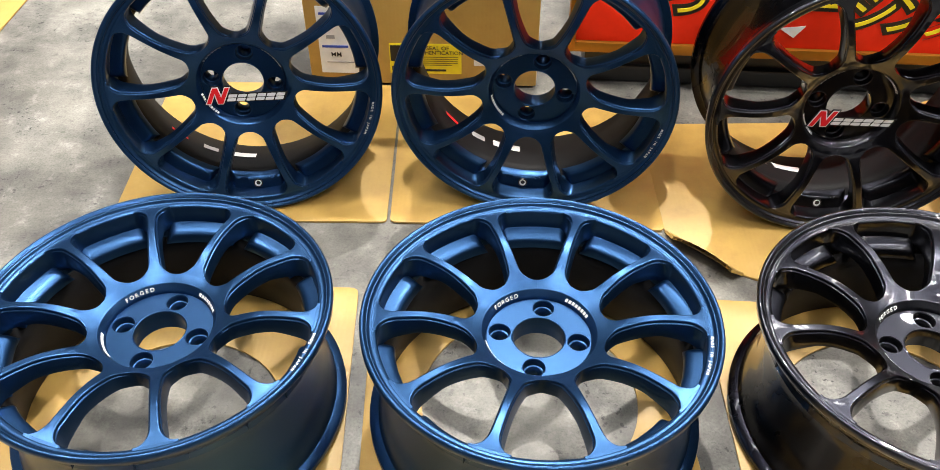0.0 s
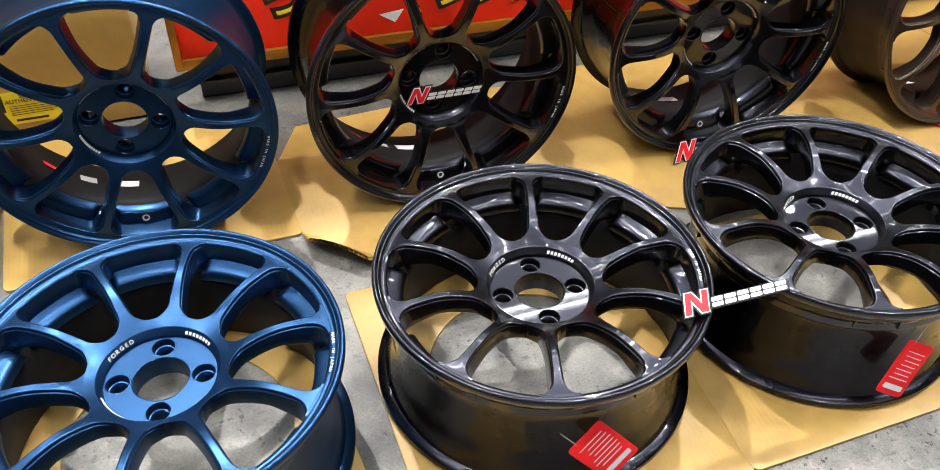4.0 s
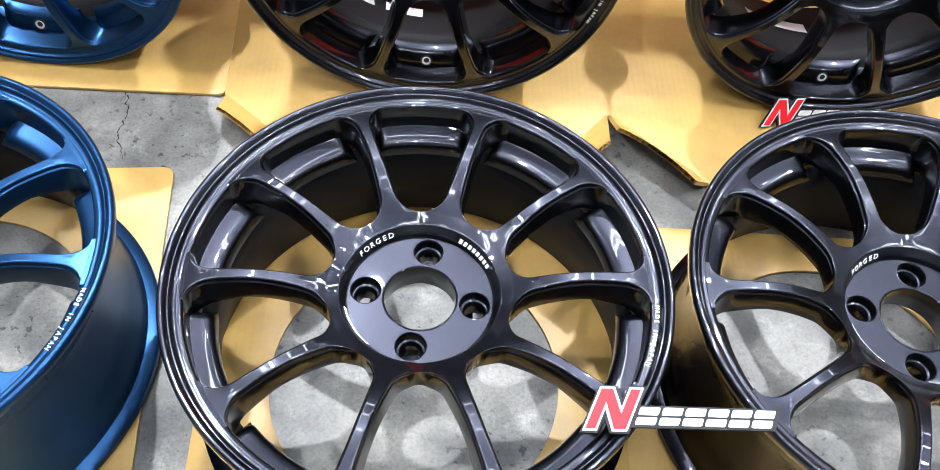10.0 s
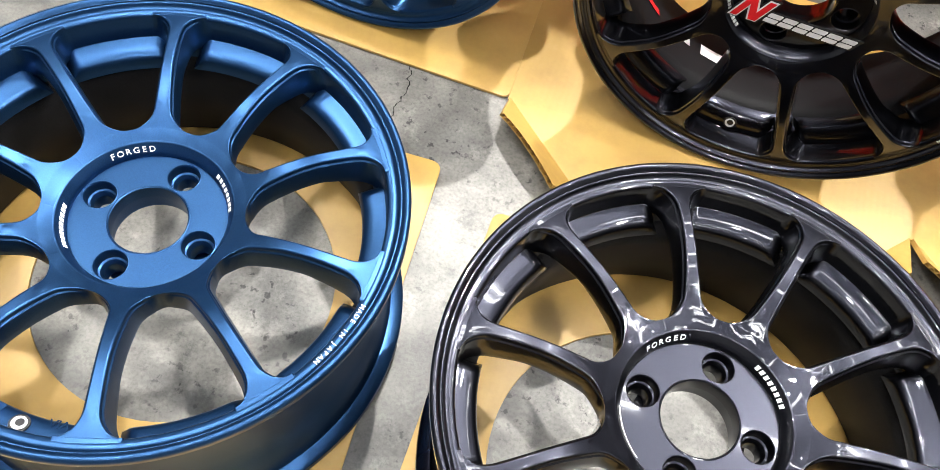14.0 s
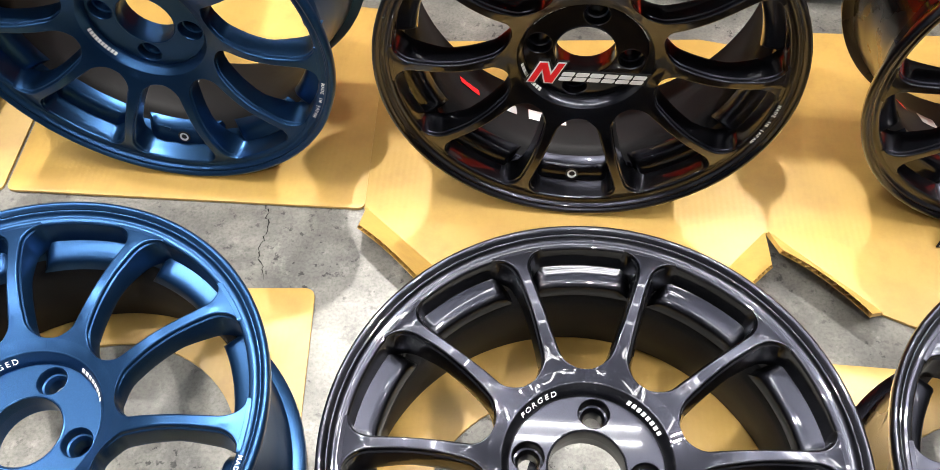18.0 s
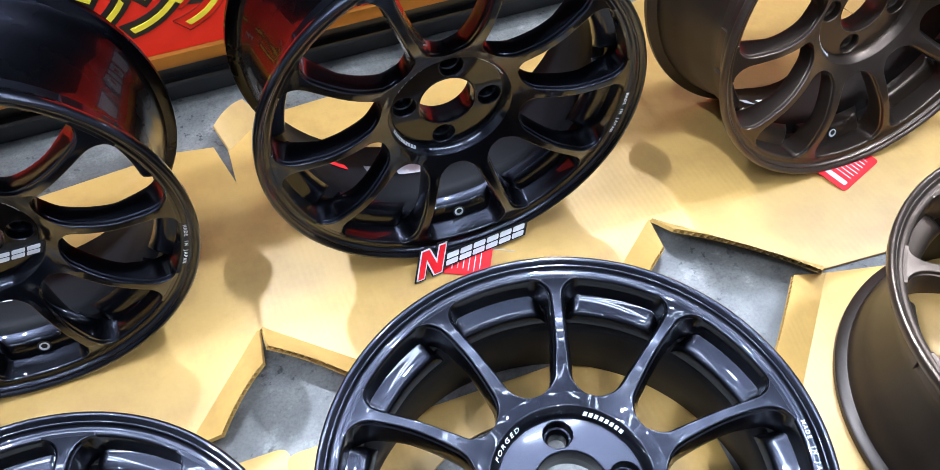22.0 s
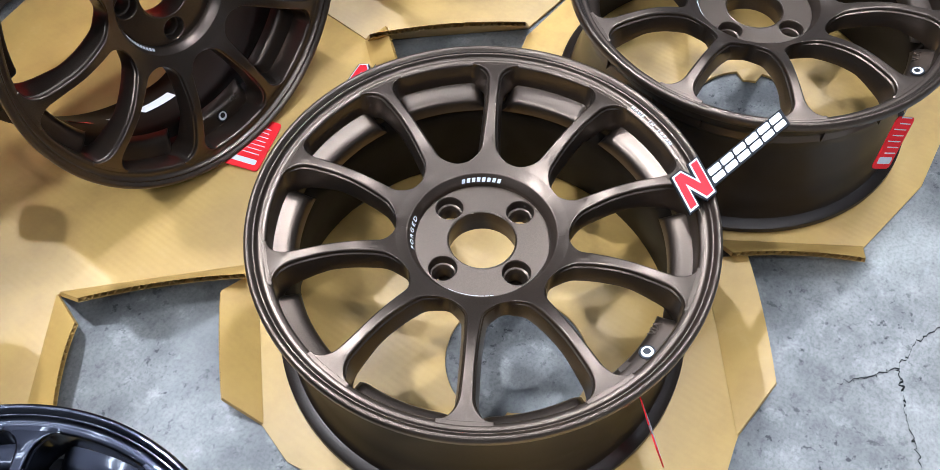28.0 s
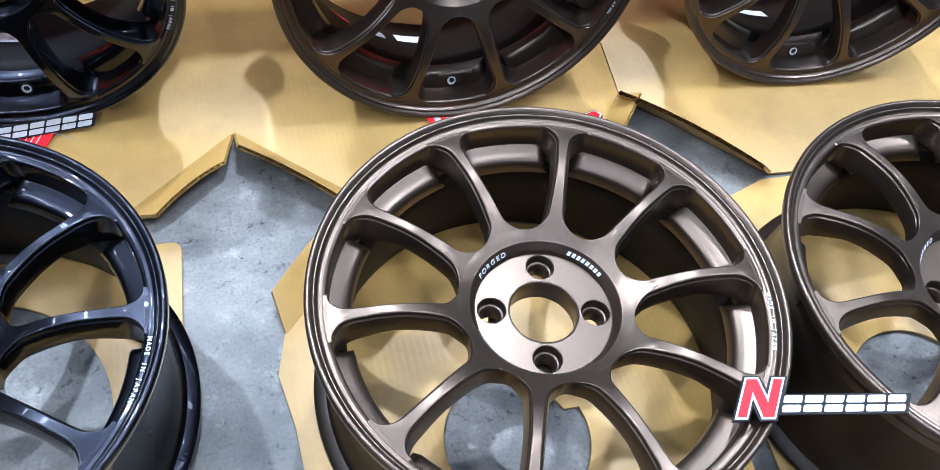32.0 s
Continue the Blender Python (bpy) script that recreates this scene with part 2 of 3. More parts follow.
def curve_mesh(name, cu, lift=0.0):
    ob = bpy.data.objects.new(name, cu)
    scene.collection.objects.link(ob)
    me = bpy.data.meshes.new_from_object(ob.evaluated_get(bpy.context.evaluated_depsgraph_get()))
    bpy.data.objects.remove(ob)
    bpy.data.curves.remove(cu)
    me.name = name
    me.transform(Matrix.Translation((0, 0, lift)))
    me.materials.clear()
    bm = bmesh.new()
    bm.from_mesh(me)
    bmesh.ops.remove_doubles(bm, verts=bm.verts, dist=1e-6)
    bm.to_mesh(me)
    bm.free()
    return me


def text_mesh(body, size, thick=0.0004):
    cu = bpy.data.curves.new("letters", "FONT")
    cu.body, cu.size, cu.extrude, cu.align_x, cu.align_y = body, size, thick / 2, "CENTER", "BOTTOM_BASELINE"
    cu.resolution_u = 3
    cu.offset = size * 0.004
    return curve_mesh("letters", cu)


def join_meshes(name, pieces):
    """One mesh from (mesh, matrix) pairs."""
    bm = bmesh.new()
    for me, m in pieces:
        k = me.copy()
        k.transform(m)
        bm.from_mesh(k)
        bpy.data.meshes.remove(k)
    me = bpy.data.meshes.new(name)
    bm.to_mesh(me)
    bm.free()
    return me


def arc_letters(body, radius, z, mid, size, pitch=0.8, turn=0.0):
    """Letters set round the axis, feet towards it, about the angle mid (degrees)."""
    n = len(body)
    out = []
    for k, ch in enumerate(body):
        if ch == " ":
            continue
        a = radians(mid) - (k - (n - 1) / 2) * size * pitch / (turn or radius)
        out.append((text_mesh(ch, size), Matrix.Rotation(a - math.pi / 2, 4, "Z") @ Matrix.Translation((0, radius, z))))
    return out


def arc_bars(count, radius, z, mid, size, pitch=0.8, turn=0.0):
    """Plain slanted bars in place of a maker's name."""
    out = []
    for k in range(count):
        a = radians(mid) - (k - (count - 1) / 2) * size * pitch / (turn or radius)
        me = sheet_mesh("bar", [[(-0.3 * size, 0), (0.22 * size, 0), (0.34 * size, 0.7 * size), (-0.18 * size, 0.7 * size)]], 0.0004)
        out.append((me, Matrix.Rotation(a - math.pi / 2, 4, "Z") @ Matrix.Translation((0, radius, z))))
    return out


# ---- the wheel ----
SPOKES = 10
DEPTH = 0.193


def wheel_meshes(R):
    """Meshes of one wheel of outer radius R; the face looks up, its outer lip at height 0, the inner flange at -DEPTH."""
    k = R / 0.222
    r_out, r_in = R - 0.020, 0.083 * (0.5 + 0.5 * k)
    half = math.pi / SPOKES

    def opening(r):
        rho_i, rho_o, flare = 0.0165, 0.022, 0.017
        if r <= r_in:
            return 0.0
        full = r * math.tan(half) - (0.0071 + 0.0034 * ((r - 0.14) / 0.065) ** 2)
        h = full
        if r < r_in + rho_i:
            u = (r - r_in) / rho_i
            h = min(h, full * math.sqrt(max(0.0, 1 - (1 - u) ** 2)))
        if r > r_out - rho_o:
            u = max(0.0, (r_out - r) / rho_o)
            h = min(h, full - flare + flare * math.sqrt(max(0.0, 1 - (1 - u) ** 2)))
        return max(h, 0.0)

    def top(r):
        u = min(max((r - 0.070) / (r_out + 0.002 - 0.070), 0), 1)
        # the spokes arch outwards between hub and rim
        z = -0.034 + 0.0285 * math.sin(min(u / 0.62, 1) * math.pi / 2) - 0.005 * max(0.0, (u - 0.62) / 0.38) ** 2
        return z + (0.00015 if r >= r_out else 0.0)

    n = 40
    rs = [0.0735] + [r_in + (r_out - r_in) * (1 - math.cos(math.pi * q / n)) / 2 for q in range(n + 1)] + [r_out + 0.0034]
    bm = bmesh.new()
    rows = []
    for r in rs:
        h = opening(r)
        edge = half - math.asin(min(h / r, 0.99))
        z = top(r)
        deep = 0.025 + 0.014 * min(max((r - 0.15) / 0.06, 0), 1)
        f = min(0.0020, h * 0.45)
        cross = [(0.0, z), (edge * 0.5, z), (edge - (f + 0.0012) / r, z - 0.0001)]
        # rounded edge, then a small step and the side wall
        cross += [(edge - f * (1 - math.sin(q)) / r, z - f * (1 - math.cos(q))) for q in (0.0, 0.4, 0.8, 1.2, 1.57)]
        cross += [(edge + 0.0003 / r, z - f - 0.0022), (edge + 0.0016 * min(1, h / 0.006) / r, z - f - 0.0034), (edge + 0.0046 * min(1, h / 0.012) / r, z - deep * 0.75), (edge + 0.0040 * min(1, h / 0.012) / r, z - deep)]
        line = [(-q, zz) for q, zz in reversed(cross[1:])] + cross
        rows.append((h, [bm.verts.new((r * math.cos(q), r * math.sin(q), zz)) for q, zz in line]))
    for (h0, va), (h1, vb) in zip(rows, rows[1:]):
        for i in range(len(va) - 1):
            if h0 == 0 and h1 == 0 and not 4 <= i < len(va) - 5:
                continue
            bm.faces.new((va[i], vb[i], vb[i + 1], va[i + 1]))
    bmesh.ops.remove_doubles(bm, verts=bm.verts, dist=1e-6)
    bmesh.ops.delete(bm, geom=[v for v in bm.verts if not v.link_faces], context="VERTS")
    spoke = bpy.data.meshes.new("spoke")
    bm.to_mesh(spoke)
    bm.free()

    z_o = top(r_out + 0.0034) - 0.00015
    d = DEPTH
    def mesh_of(name, made):
        me = bpy.data.meshes.new(name)
        made.normal_update()
        made.to_mesh(me)
        made.free()
        return me

    rim_me = mesh_of("rim_lip", lathe([
        (r_out - 0.0005, -0.052), (r_out, -0.025), (r_out, z_o - 0.0034), (r_out + 0.0002, z_o - 0.0024), (r_out + 0.0009, z_o - 0.0012), (r_out + 0.0019, z_o - 0.0003), (r_out + 0.0032, z_o), (r_out + 0.0042, z_o + 0.0005), (r_out + 0.0054, z_o + 0.0006), (r_out + 0.0066, z_o + 0.0002), (r_out + 0.0080, z_o + 0.0006), (r_out + 0.0096, z_o + 0.0022),
        (r_out + 0.0101, z_o + 0.0040), (r_out + 0.0108, z_o + 0.0051), (r_out + 0.0118, z_o + 0.0055), (r_out + 0.0128, z_o + 0.0050), (R - 0.0078, -0.0040), (R - 0.0064, -0.0026), (R - 0.0050, -0.0006), (R - 0.0030, 0.0), (R - 0.0010, -0.0012),
        (R, -0.004), (R, -0.010), (R - 0.003, -0.0125), (R - 0.012, -0.0145), (R - 0.0145, -0.018)], 128))
    barrel_me = mesh_of("barrel", lathe([
        (R - 0.0145, -0.018), (R - 0.0150, -0.030), (R - 0.020, -0.040), (R - 0.026, -0.054), (R - 0.027, -0.075), (R - 0.0255, -d * 0.66),
        (R - 0.021, -d * 0.77), (R - 0.0155, -d * 0.845), (R - 0.0145, -d + 0.020), (R - 0.012, -d + 0.0150), (R - 0.003, -d + 0.0125),
        (R, -d + 0.010), (R + 0.0005, -d + 0.004), (R - 0.002, -d + 0.0005), (R - 0.008, -d), (R - 0.014, -d + 0.003)], 128))
    inner_me = mesh_of("barrel_lining", lathe([
        (R - 0.014, -d + 0.003), (R - 0.020, -d + 0.022), (R - 0.027, -d * 0.75), (R - 0.034, -d * 0.6), (R - 0.036, -0.085), (R - 0.035, -0.070), (R - 0.027, -0.060),
        (r_out - 0.0005, -0.052)], 112))
    # the raised pad of the bead seat behind each opening
    bm = bmesh.new()
    rows = []
    for k in range(25):
        deg = -15.2 + 30.4 * k / 24
        f = 0.5 - 0.5 * math.cos(math.pi * min(1.0, (15.2 - abs(deg)) / 3.8))
        f = f ** 0.6
        q = radians(deg)
        rows.append([bm.verts.new(((r - 0.010 * (1 - f) * (r > R - 0.03)) * math.cos(q), (r - 0.010 * (1 - f) * (r > R - 0.03)) * math.sin(q), -0.060 + f * (z + 0.060))) for r, z in (
            (R - 0.0205, -0.0385), (R - 0.0240, -0.0396), (R - 0.0300, -0.0411), (R - 0.0350, -0.0430), (R - 0.0385, -0.0452), (R - 0.0405, -0.0485), (R - 0.0412, -0.0600))])
    for va, vb in zip(rows, rows[1:]):
        for i in range(6):
            bm.faces.new((va[i], vb[i], vb[i + 1], va[i + 1]))
    bmesh.ops.recalc_face_normals(bm, faces=bm.faces)
    pad_me = mesh_of("seat_pad", bm)

    hub_r = 0.0655
    holes = [circle(0.05 * math.cos(q * math.pi / 2), 0.05 * math.sin(q * math.pi / 2), 0.0135, 28) for q in range(4)]
    disc = sheet_mesh("hub", [circle(0, 0, hub_r + 0.001, 72), circle(0, 0, 0.0325, 48)] + holes, 0.013, 0.0009, -0.0590)
    collar = lathe([(0.0738, top(0.0735)), (0.0726, top(0.0735) - 0.0003), (0.0716, top(0.0735) - 0.0012), (hub_r + 0.0022, -0.0405), (hub_r + 0.0010, -0.0425), (hub_r + 0.0004, -0.0478), (0.0715, -0.062)], 96)
    collar_me = bpy.data.meshes.new("hub_collar")
    collar.to_mesh(collar_me)
    collar.free()
    seat = lathe([(0.0154, -0.0472), (0.0148, -0.0461), (0.0141, -0.0458), (0.0135, -0.0464), (0.0130, -0.0480), (0.0125, -0.0560), (0.0108, -0.0568), (0.0088, -0.0605), (0.0084, -0.0620), (0.0082, -0.074)], 32)
    seat_me = bpy.data.meshes.new("lug_seat")
    seat.to_mesh(seat_me)
    seat.free()
    bore = lathe([(0.0350, -0.0472), (0.0344, -0.0458), (0.0335, -0.0453), (0.0326, -0.0460), (0.0320, -0.0490), (0.0318, -0.0585), (0.0345, -0.0600), (0.0352, -0.0780), (0.0500, -0.0800)], 56)
    bore_me = bpy.data.meshes.new("centre_bore")
    bore.to_mesh(bore_me)
    bore.free()
    # the sloped ring round the hub disc, which carries the print
    def slope_letters(pieces):
        out = []
        for me, m in pieces:
            turned = m.to_euler().z
            out.append((me, Matrix.Rotation(turned, 4, "Z") @ tilt_fix @ Matrix.Translation((0, 0, m.translation.z))))
        return out

    rise, run = top(0.0735) - 0.0012 + 0.0405, 0.0716 - 0.0677
    tilt_fix = Matrix.Translation((0, 0.0676, -0.0403)) @ Matrix.Rotation(math.atan2(rise, run), 4, "X")
    prints = dict(
        word_print=join_meshes("word_print", slope_letters(arc_letters("FORGED", 0.0, 0.0006, 47, 0.0078, 0.88, 0.069))),
        maker_print=join_meshes("maker_print", slope_letters(arc_bars(8, 0.0, 0.0006, -40, 0.0066, 0.80, 0.069))),
        model_print=join_meshes("model_print", slope_letters(arc_bars(10, 0.0, 0.0006, 130, 0.0062, 0.72, 0.069))),
        origin_print=join_meshes("origin_print", arc_letters("MADE IN JAPAN", r_out + 0.0038, z_o + 0.0012, -97, 0.0056, 0.84)))
    return dict(spoke=spoke, rim_lip=rim_me, barrel=barrel_me, barrel_lining=inner_me, seat_pad=pad_me, hub=disc, hub_collar=collar_me, lug_seat=seat_me, centre_bore=bore_me, **prints)


def put(me, name, material, parent, m=None, label="", smooth=35):
    k = me
    if not k.materials:
        k.materials.append(material)
    elif k.materials[0] != material:
        k = me.copy()
        k.materials[0] = material
    if smooth:
        k.shade_smooth()
        k.set_sharp_from_angle(angle=radians(smooth))
    ob = new(name, k)
    ob.parent = parent
    if m is not None:
        ob.matrix_basis = m
    return tagged(ob, label)


def build_wheel(kit, face, barrel, lining, label, R):
    w = group_at("alloy_wheel", None, label, "car wheel", "alloy wheels on show")
    local = {n: me.copy() for n, me in kit.items()}
    put(local["rim_lip"], "rim_lip", face, w, None, "", 60)
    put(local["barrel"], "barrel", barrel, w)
    put(local["barrel_lining"], "barrel_lining", lining, w, None, "barrel lining with shade in its colour")
    for q in range(SPOKES):
        put(local["spoke"], "spoke", face, w, Matrix.Rotation(2 * math.pi * (q - 0.25) / SPOKES, 4, "Z"), "", 28)
        put(local["seat_pad"], "seat_pad", face, w, Matrix.Rotation(2 * math.pi * (q + 0.25) / SPOKES, 4, "Z"))
    put(local["hub"], "hub", face, w, None, "", 12)
    put(local["hub_collar"], "hub_collar", face, w)
    put(local["centre_bore"], "centre_bore", face, w)
    for q in range(4):
        put(local["lug_seat"], "lug_seat", face, w, pose(0.05 * math.cos(q * math.pi / 2), 0.05 * math.sin(q * math.pi / 2), 0))
    for key in ("word_print", "maker_print", "model_print", "origin_print"):
        put(local[key], key, WHITE, w, None, "white printed lettering", 0)
    return w


KIT_SMALL, KIT_LARGE = wheel_meshes(0.222), wheel_meshes(0.2225)
LIFT = 0.008
FRONT = [  # x, y, angle of the marked spoke, finish
    (-0.349, 0.6857, 80.4, "blue"), (0.13, 0.692, 81.9, "blue"), (0.6191, 0.6891, 82.4, "black"), (1.0787, 0.6811, 78.4, "black"), (1.6333, 0.617, 76.7, "bronze"), (2.0879, 0.5485, 82.5, "bronze")]
BACK = [  # x, y, turn, lean back, spin, finish
    (-0.331, 1.113, 8.6, 5.0, -10.3, "blue"), (0.127, 1.099, -3.6, -2.2, -12.2, "blue"), (0.614, 1.074, -1.8, 0.4, -9.0, "black"), (1.128, 1.066, -3.3, -1.5, -7.6, "black"),
    (1.659, 1.022, -1, 6, -9, "bronze"), (2.158, 0.996, -6, 6, -9, "bronze")]
# linings coloured near black for the shade inside the barrels, with little gloss
LINING = paint("shaded_lining_metal", (0.006, 0.006, 0.007), (0.013, 0.013, 0.014), 0.1, 0.5)
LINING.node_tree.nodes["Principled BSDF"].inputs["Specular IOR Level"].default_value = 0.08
LINING_BROWN = paint("shaded_brown_lining_metal", (0.008, 0.006, 0.004), (0.014, 0.010, 0.007), 0.1, 0.5)
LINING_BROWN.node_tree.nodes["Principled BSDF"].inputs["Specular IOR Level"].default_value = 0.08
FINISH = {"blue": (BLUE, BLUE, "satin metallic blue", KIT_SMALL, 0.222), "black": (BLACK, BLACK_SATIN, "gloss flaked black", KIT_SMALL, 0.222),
          "bronze": (BRONZE, BRONZE_SHADED, "satin bronze", KIT_LARGE, 0.2225)}
MODELS = {}
for fin, (face, barrel, words, kit, R) in FINISH.items():
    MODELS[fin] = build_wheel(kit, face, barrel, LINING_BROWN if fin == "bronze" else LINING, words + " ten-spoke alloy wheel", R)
used = set()
WHEELS = []
face_of = []
for rows, standing in ((FRONT, False), (BACK, True)):
    for row in rows:
        fin = row[-1]
        R = FINISH[fin][4]
        if standing:
            x, y, turn, lean, spin = row[:5]
            m = pose(x, y, R * math.cos(radians(lean)) + LIFT, 0, 0, turn) @ pose(0, 0, 0, 90 - lean) @ pose(0, 0, 0, 0, 0, 90 + spin)
            label = FINISH[fin][2] + " ten-spoke alloy wheel standing upright on cardboard"
        else:
            x, y, spin = row[:3]
            m = pose(x, y, DEPTH + LIFT, 0, 0, spin)
            label = FINISH[fin][2] + " ten-spoke alloy wheel lying face up on cardboard"
        if fin in used:
            ob = copy_thing(MODELS[fin], m)
        else:
            ob = MODELS[fin]
            ob.matrix_world = m
            used.add(fin)
        ob["label"] = label
        WHEELS.append(ob)
        face_of.append(FINISH[fin][0])

# ---- floor, hall ----
bm = bmesh.new()
bmesh.ops.create_grid(bm, x_segments=24, y_segments=24, size=7)
FLOOR = ob = obj("floor", bm, CONCRETE, None, "", 0)
ob.location = (0.9, 0.5, 0)
tagged(ob, "worn polished grey concrete hall floor", "floor", "", "structure")
for name, dims in (("wall_north", (-6.1, 7.9, 7.5, 7.7, 0, 5)), ("wall_south", (-6.1, 7.9, -6.7, -6.5, 0, 5)), ("wall_west", (-6.3, -6.1, -6.7, 7.7, 0, 5)), ("wall_east", (7.9, 8.1, -6.7, 7.7, 0, 5))):
    tagged(obj(name, box(bmesh.new(), *dims), HALL_WALL, None, "", 0), "plain grey exhibition hall wall", "wall", "", "structure")
tagged(obj("ceiling", box(bmesh.new(), -6.3, 8.1, -6.7, 7.7, 5.0, 5.2), HALL_CEILING, None, "", 0), "dark exhibition hall ceiling", "ceiling", "", "structure")


def glow(name, strength):
    m = bpy.data.materials.new(name)
    m.use_nodes = True
    m.node_tree.nodes.clear()
    em, mo = m.node_tree.nodes.new("ShaderNodeEmission"), m.node_tree.nodes.new("ShaderNodeOutputMaterial")
    em.inputs[0].default_value, em.inputs[1].default_value = (0.97, 0.98, 1.0, 1), strength
    m.node_tree.links.new(em.outputs[0], mo.inputs[0])
    return m


GLOW, LENS_GLOW = glow("tube_glow", 60), glow("lens_glow", 420)


def ceiling_lamp():
    """A round truss lamp: a black can with a glowing face."""
    w = group_at("ceiling_lamp", None, "round black hall spotlight with a lit lens", "lamp", "hall spotlights on the truss")
    part("lamp_can", lathe([(0.0, 0.20), (0.05, 0.20), (0.062, 0.17), (0.062, 0.0), (0.052, 0.0), (0.047, 0.012)], 24), BLACK_PLASTIC, w)
    part("lens", lathe([(0.0, 0.010), (0.047, 0.012)], 24), LENS_GLOW, w, "glowing lens")
    return w


def tube_light(m):
    """A fluorescent batten: a white tray with two glowing tubes."""
    w = group_at("tube_light", m, "white ceiling batten with two lit fluorescent tubes", "lamp", "fluorescent battens under the ceiling")
    part("tray", box(bmesh.new(), -1.25, 1.25, -0.09, 0.09, 0.03, 0.10, 0.006), WHITE, w)
    for y in (-0.045, 0.045):
        bm = bmesh.new()
        bmesh.ops.create_cone(bm, segments=10, radius1=0.008, radius2=0.008, depth=2.4)
        bmesh.ops.rotate(bm, cent=(0, 0, 0), matrix=Matrix.Rotation(math.pi / 2, 3, "Y"), verts=bm.verts)
        bmesh.ops.translate(bm, vec=(0, y, 0.012), verts=bm.verts)
        part("tube", bm, GLOW, w, "glowing tube")
    for x in (-1.0, 1.0):
        part("hanger", box(bmesh.new(), x - 0.006, x + 0.006, -0.006, 0.006, 0.10, 0.85), BLACK_PLASTIC, w)
    return w


batten = tube_light(pose(-1.4, 1.0, 4.15))
for x, y, turn in ((1.6, 1.0, 0), (4.6, 1.0, 0), (-1.4, -0.6, 0), (1.6, -0.6, 0), (4.6, -0.6, 0), (0.1, 2.5, 0), (3.1, 2.5, 0), (-1.4, 4.1, 0), (1.6, 4.1, 0), (4.6, 4.1, 0), (0.1, 5.7, 0), (3.1, 5.7, 0), (0.1, -2.2, 0), (3.1, -2.2, 0)):
    copy_thing(batten, pose(x, y, 4.15, 0, 0, turn))


def truss_rail(y):
    w = group_at("truss_rail", pose(0.9, y, 4.47), "long black lighting truss rail under the ceiling", "truss", "lighting truss rails")
    part("rail", box(bmesh.new(), -6.9, 6.9, -0.03, 0.03, -0.025, 0.025, 0.004), BLACK_PLASTIC, w)
    for x in (-5, 0, 5):
        part("hanger", box(bmesh.new(), x - 0.01, x + 0.01, -0.01, 0.01, 0.025, 0.53), BLACK_PLASTIC, w)


for y in (-2.6, -0.7, 0.5, 1.7, 3.2, 4.6):
    truss_rail(y)
first = ceiling_lamp()
spots = [(x + 0.35 * (k % 2), y, 4.245) for k, y in enumerate((-2.6, -0.7, 0.5, 1.7, 3.2, 4.6)) for x in (-3.2, -1.4, 0.3, 1.5, 2.9, 4.6)]
first.location = spots[0]
for place in spots[1:]:
    copy_thing(first, pose(*place))


# ---- cardboard ----
def card(label, outline, radius, holes=(), z=0.0008):
    loops = [rounded(outline, radius)] + [list(h) for h in holes]
    me = sheet_mesh("cardboard_sheet", loops, 0.004, 0.0004, z)
    ob = obj_mesh("cardboard_sheet", me, CARD, None, "", 30)
    return tagged(ob, label, "cardboard", "cardboard sheets under the wheels")


CARDS = [
    ([(-0.5600, 0.4000), (-0.1100, 0.4000), (-0.1385, 0.9173), (-0.6090, 0.9100)], (-0.3575, 0.6475), 0.15),
    ([(-0.0850, 0.4000), (0.3600, 0.4200), (0.3185, 0.9495), (-0.1157, 0.9230)], (0.1255, 0.7137), 0.15),
    ([(0.4000, 0.4400), (0.8310, 0.4280), (0.8455, 0.8960), (0.3933, 0.9118)], (0.6158, 0.6803), 0.15),
    ([(0.8270, 0.4280), (1.2657, 0.4377), (1.2950, 0.8705), (0.8402, 0.8850)], (1.0627, 0.6787), 0.15),
]
for outline, hole, rad in CARDS:
    card("flat brown cardboard sheet with a round cut-out", outline, 0.014, [circle(hole[0], hole[1], rad, 64)], 0.0016 if hole[0] > 1 else 0.0008)
card("flat brown cardboard sheet with rounded corners", [(-0.5820, 1.0655), (-0.1113, 1.0753), (-0.1265, 1.5005), (-0.5997, 1.5017)], 0.011)
card("flat brown cardboard sheet with rounded corners", [(-0.1057, 1.0755), (0.3595, 1.0697), (0.3455, 1.4485), (-0.1210, 1.5005)], 0.011, (), 0.0016)

card("flat brown cardboard sheet lying apart on the concrete", [(-1.52, 1.48), (-1.048, 1.50), (-1.048, 2.10), (-1.52, 2.10)], 0.01)


def notched_hole(cx, cy, r):
    """A round cut-out with two square tabs left standing in it."""
    pts = []
    for k in range(72):
        deg = k * 5
        rr = r - 0.016 if 20 <= deg < 38 or 205 <= deg < 223 else r
        pts.append((cx + rr * math.cos(radians(deg)), cy + rr * math.sin(radians(deg))))
    return pts


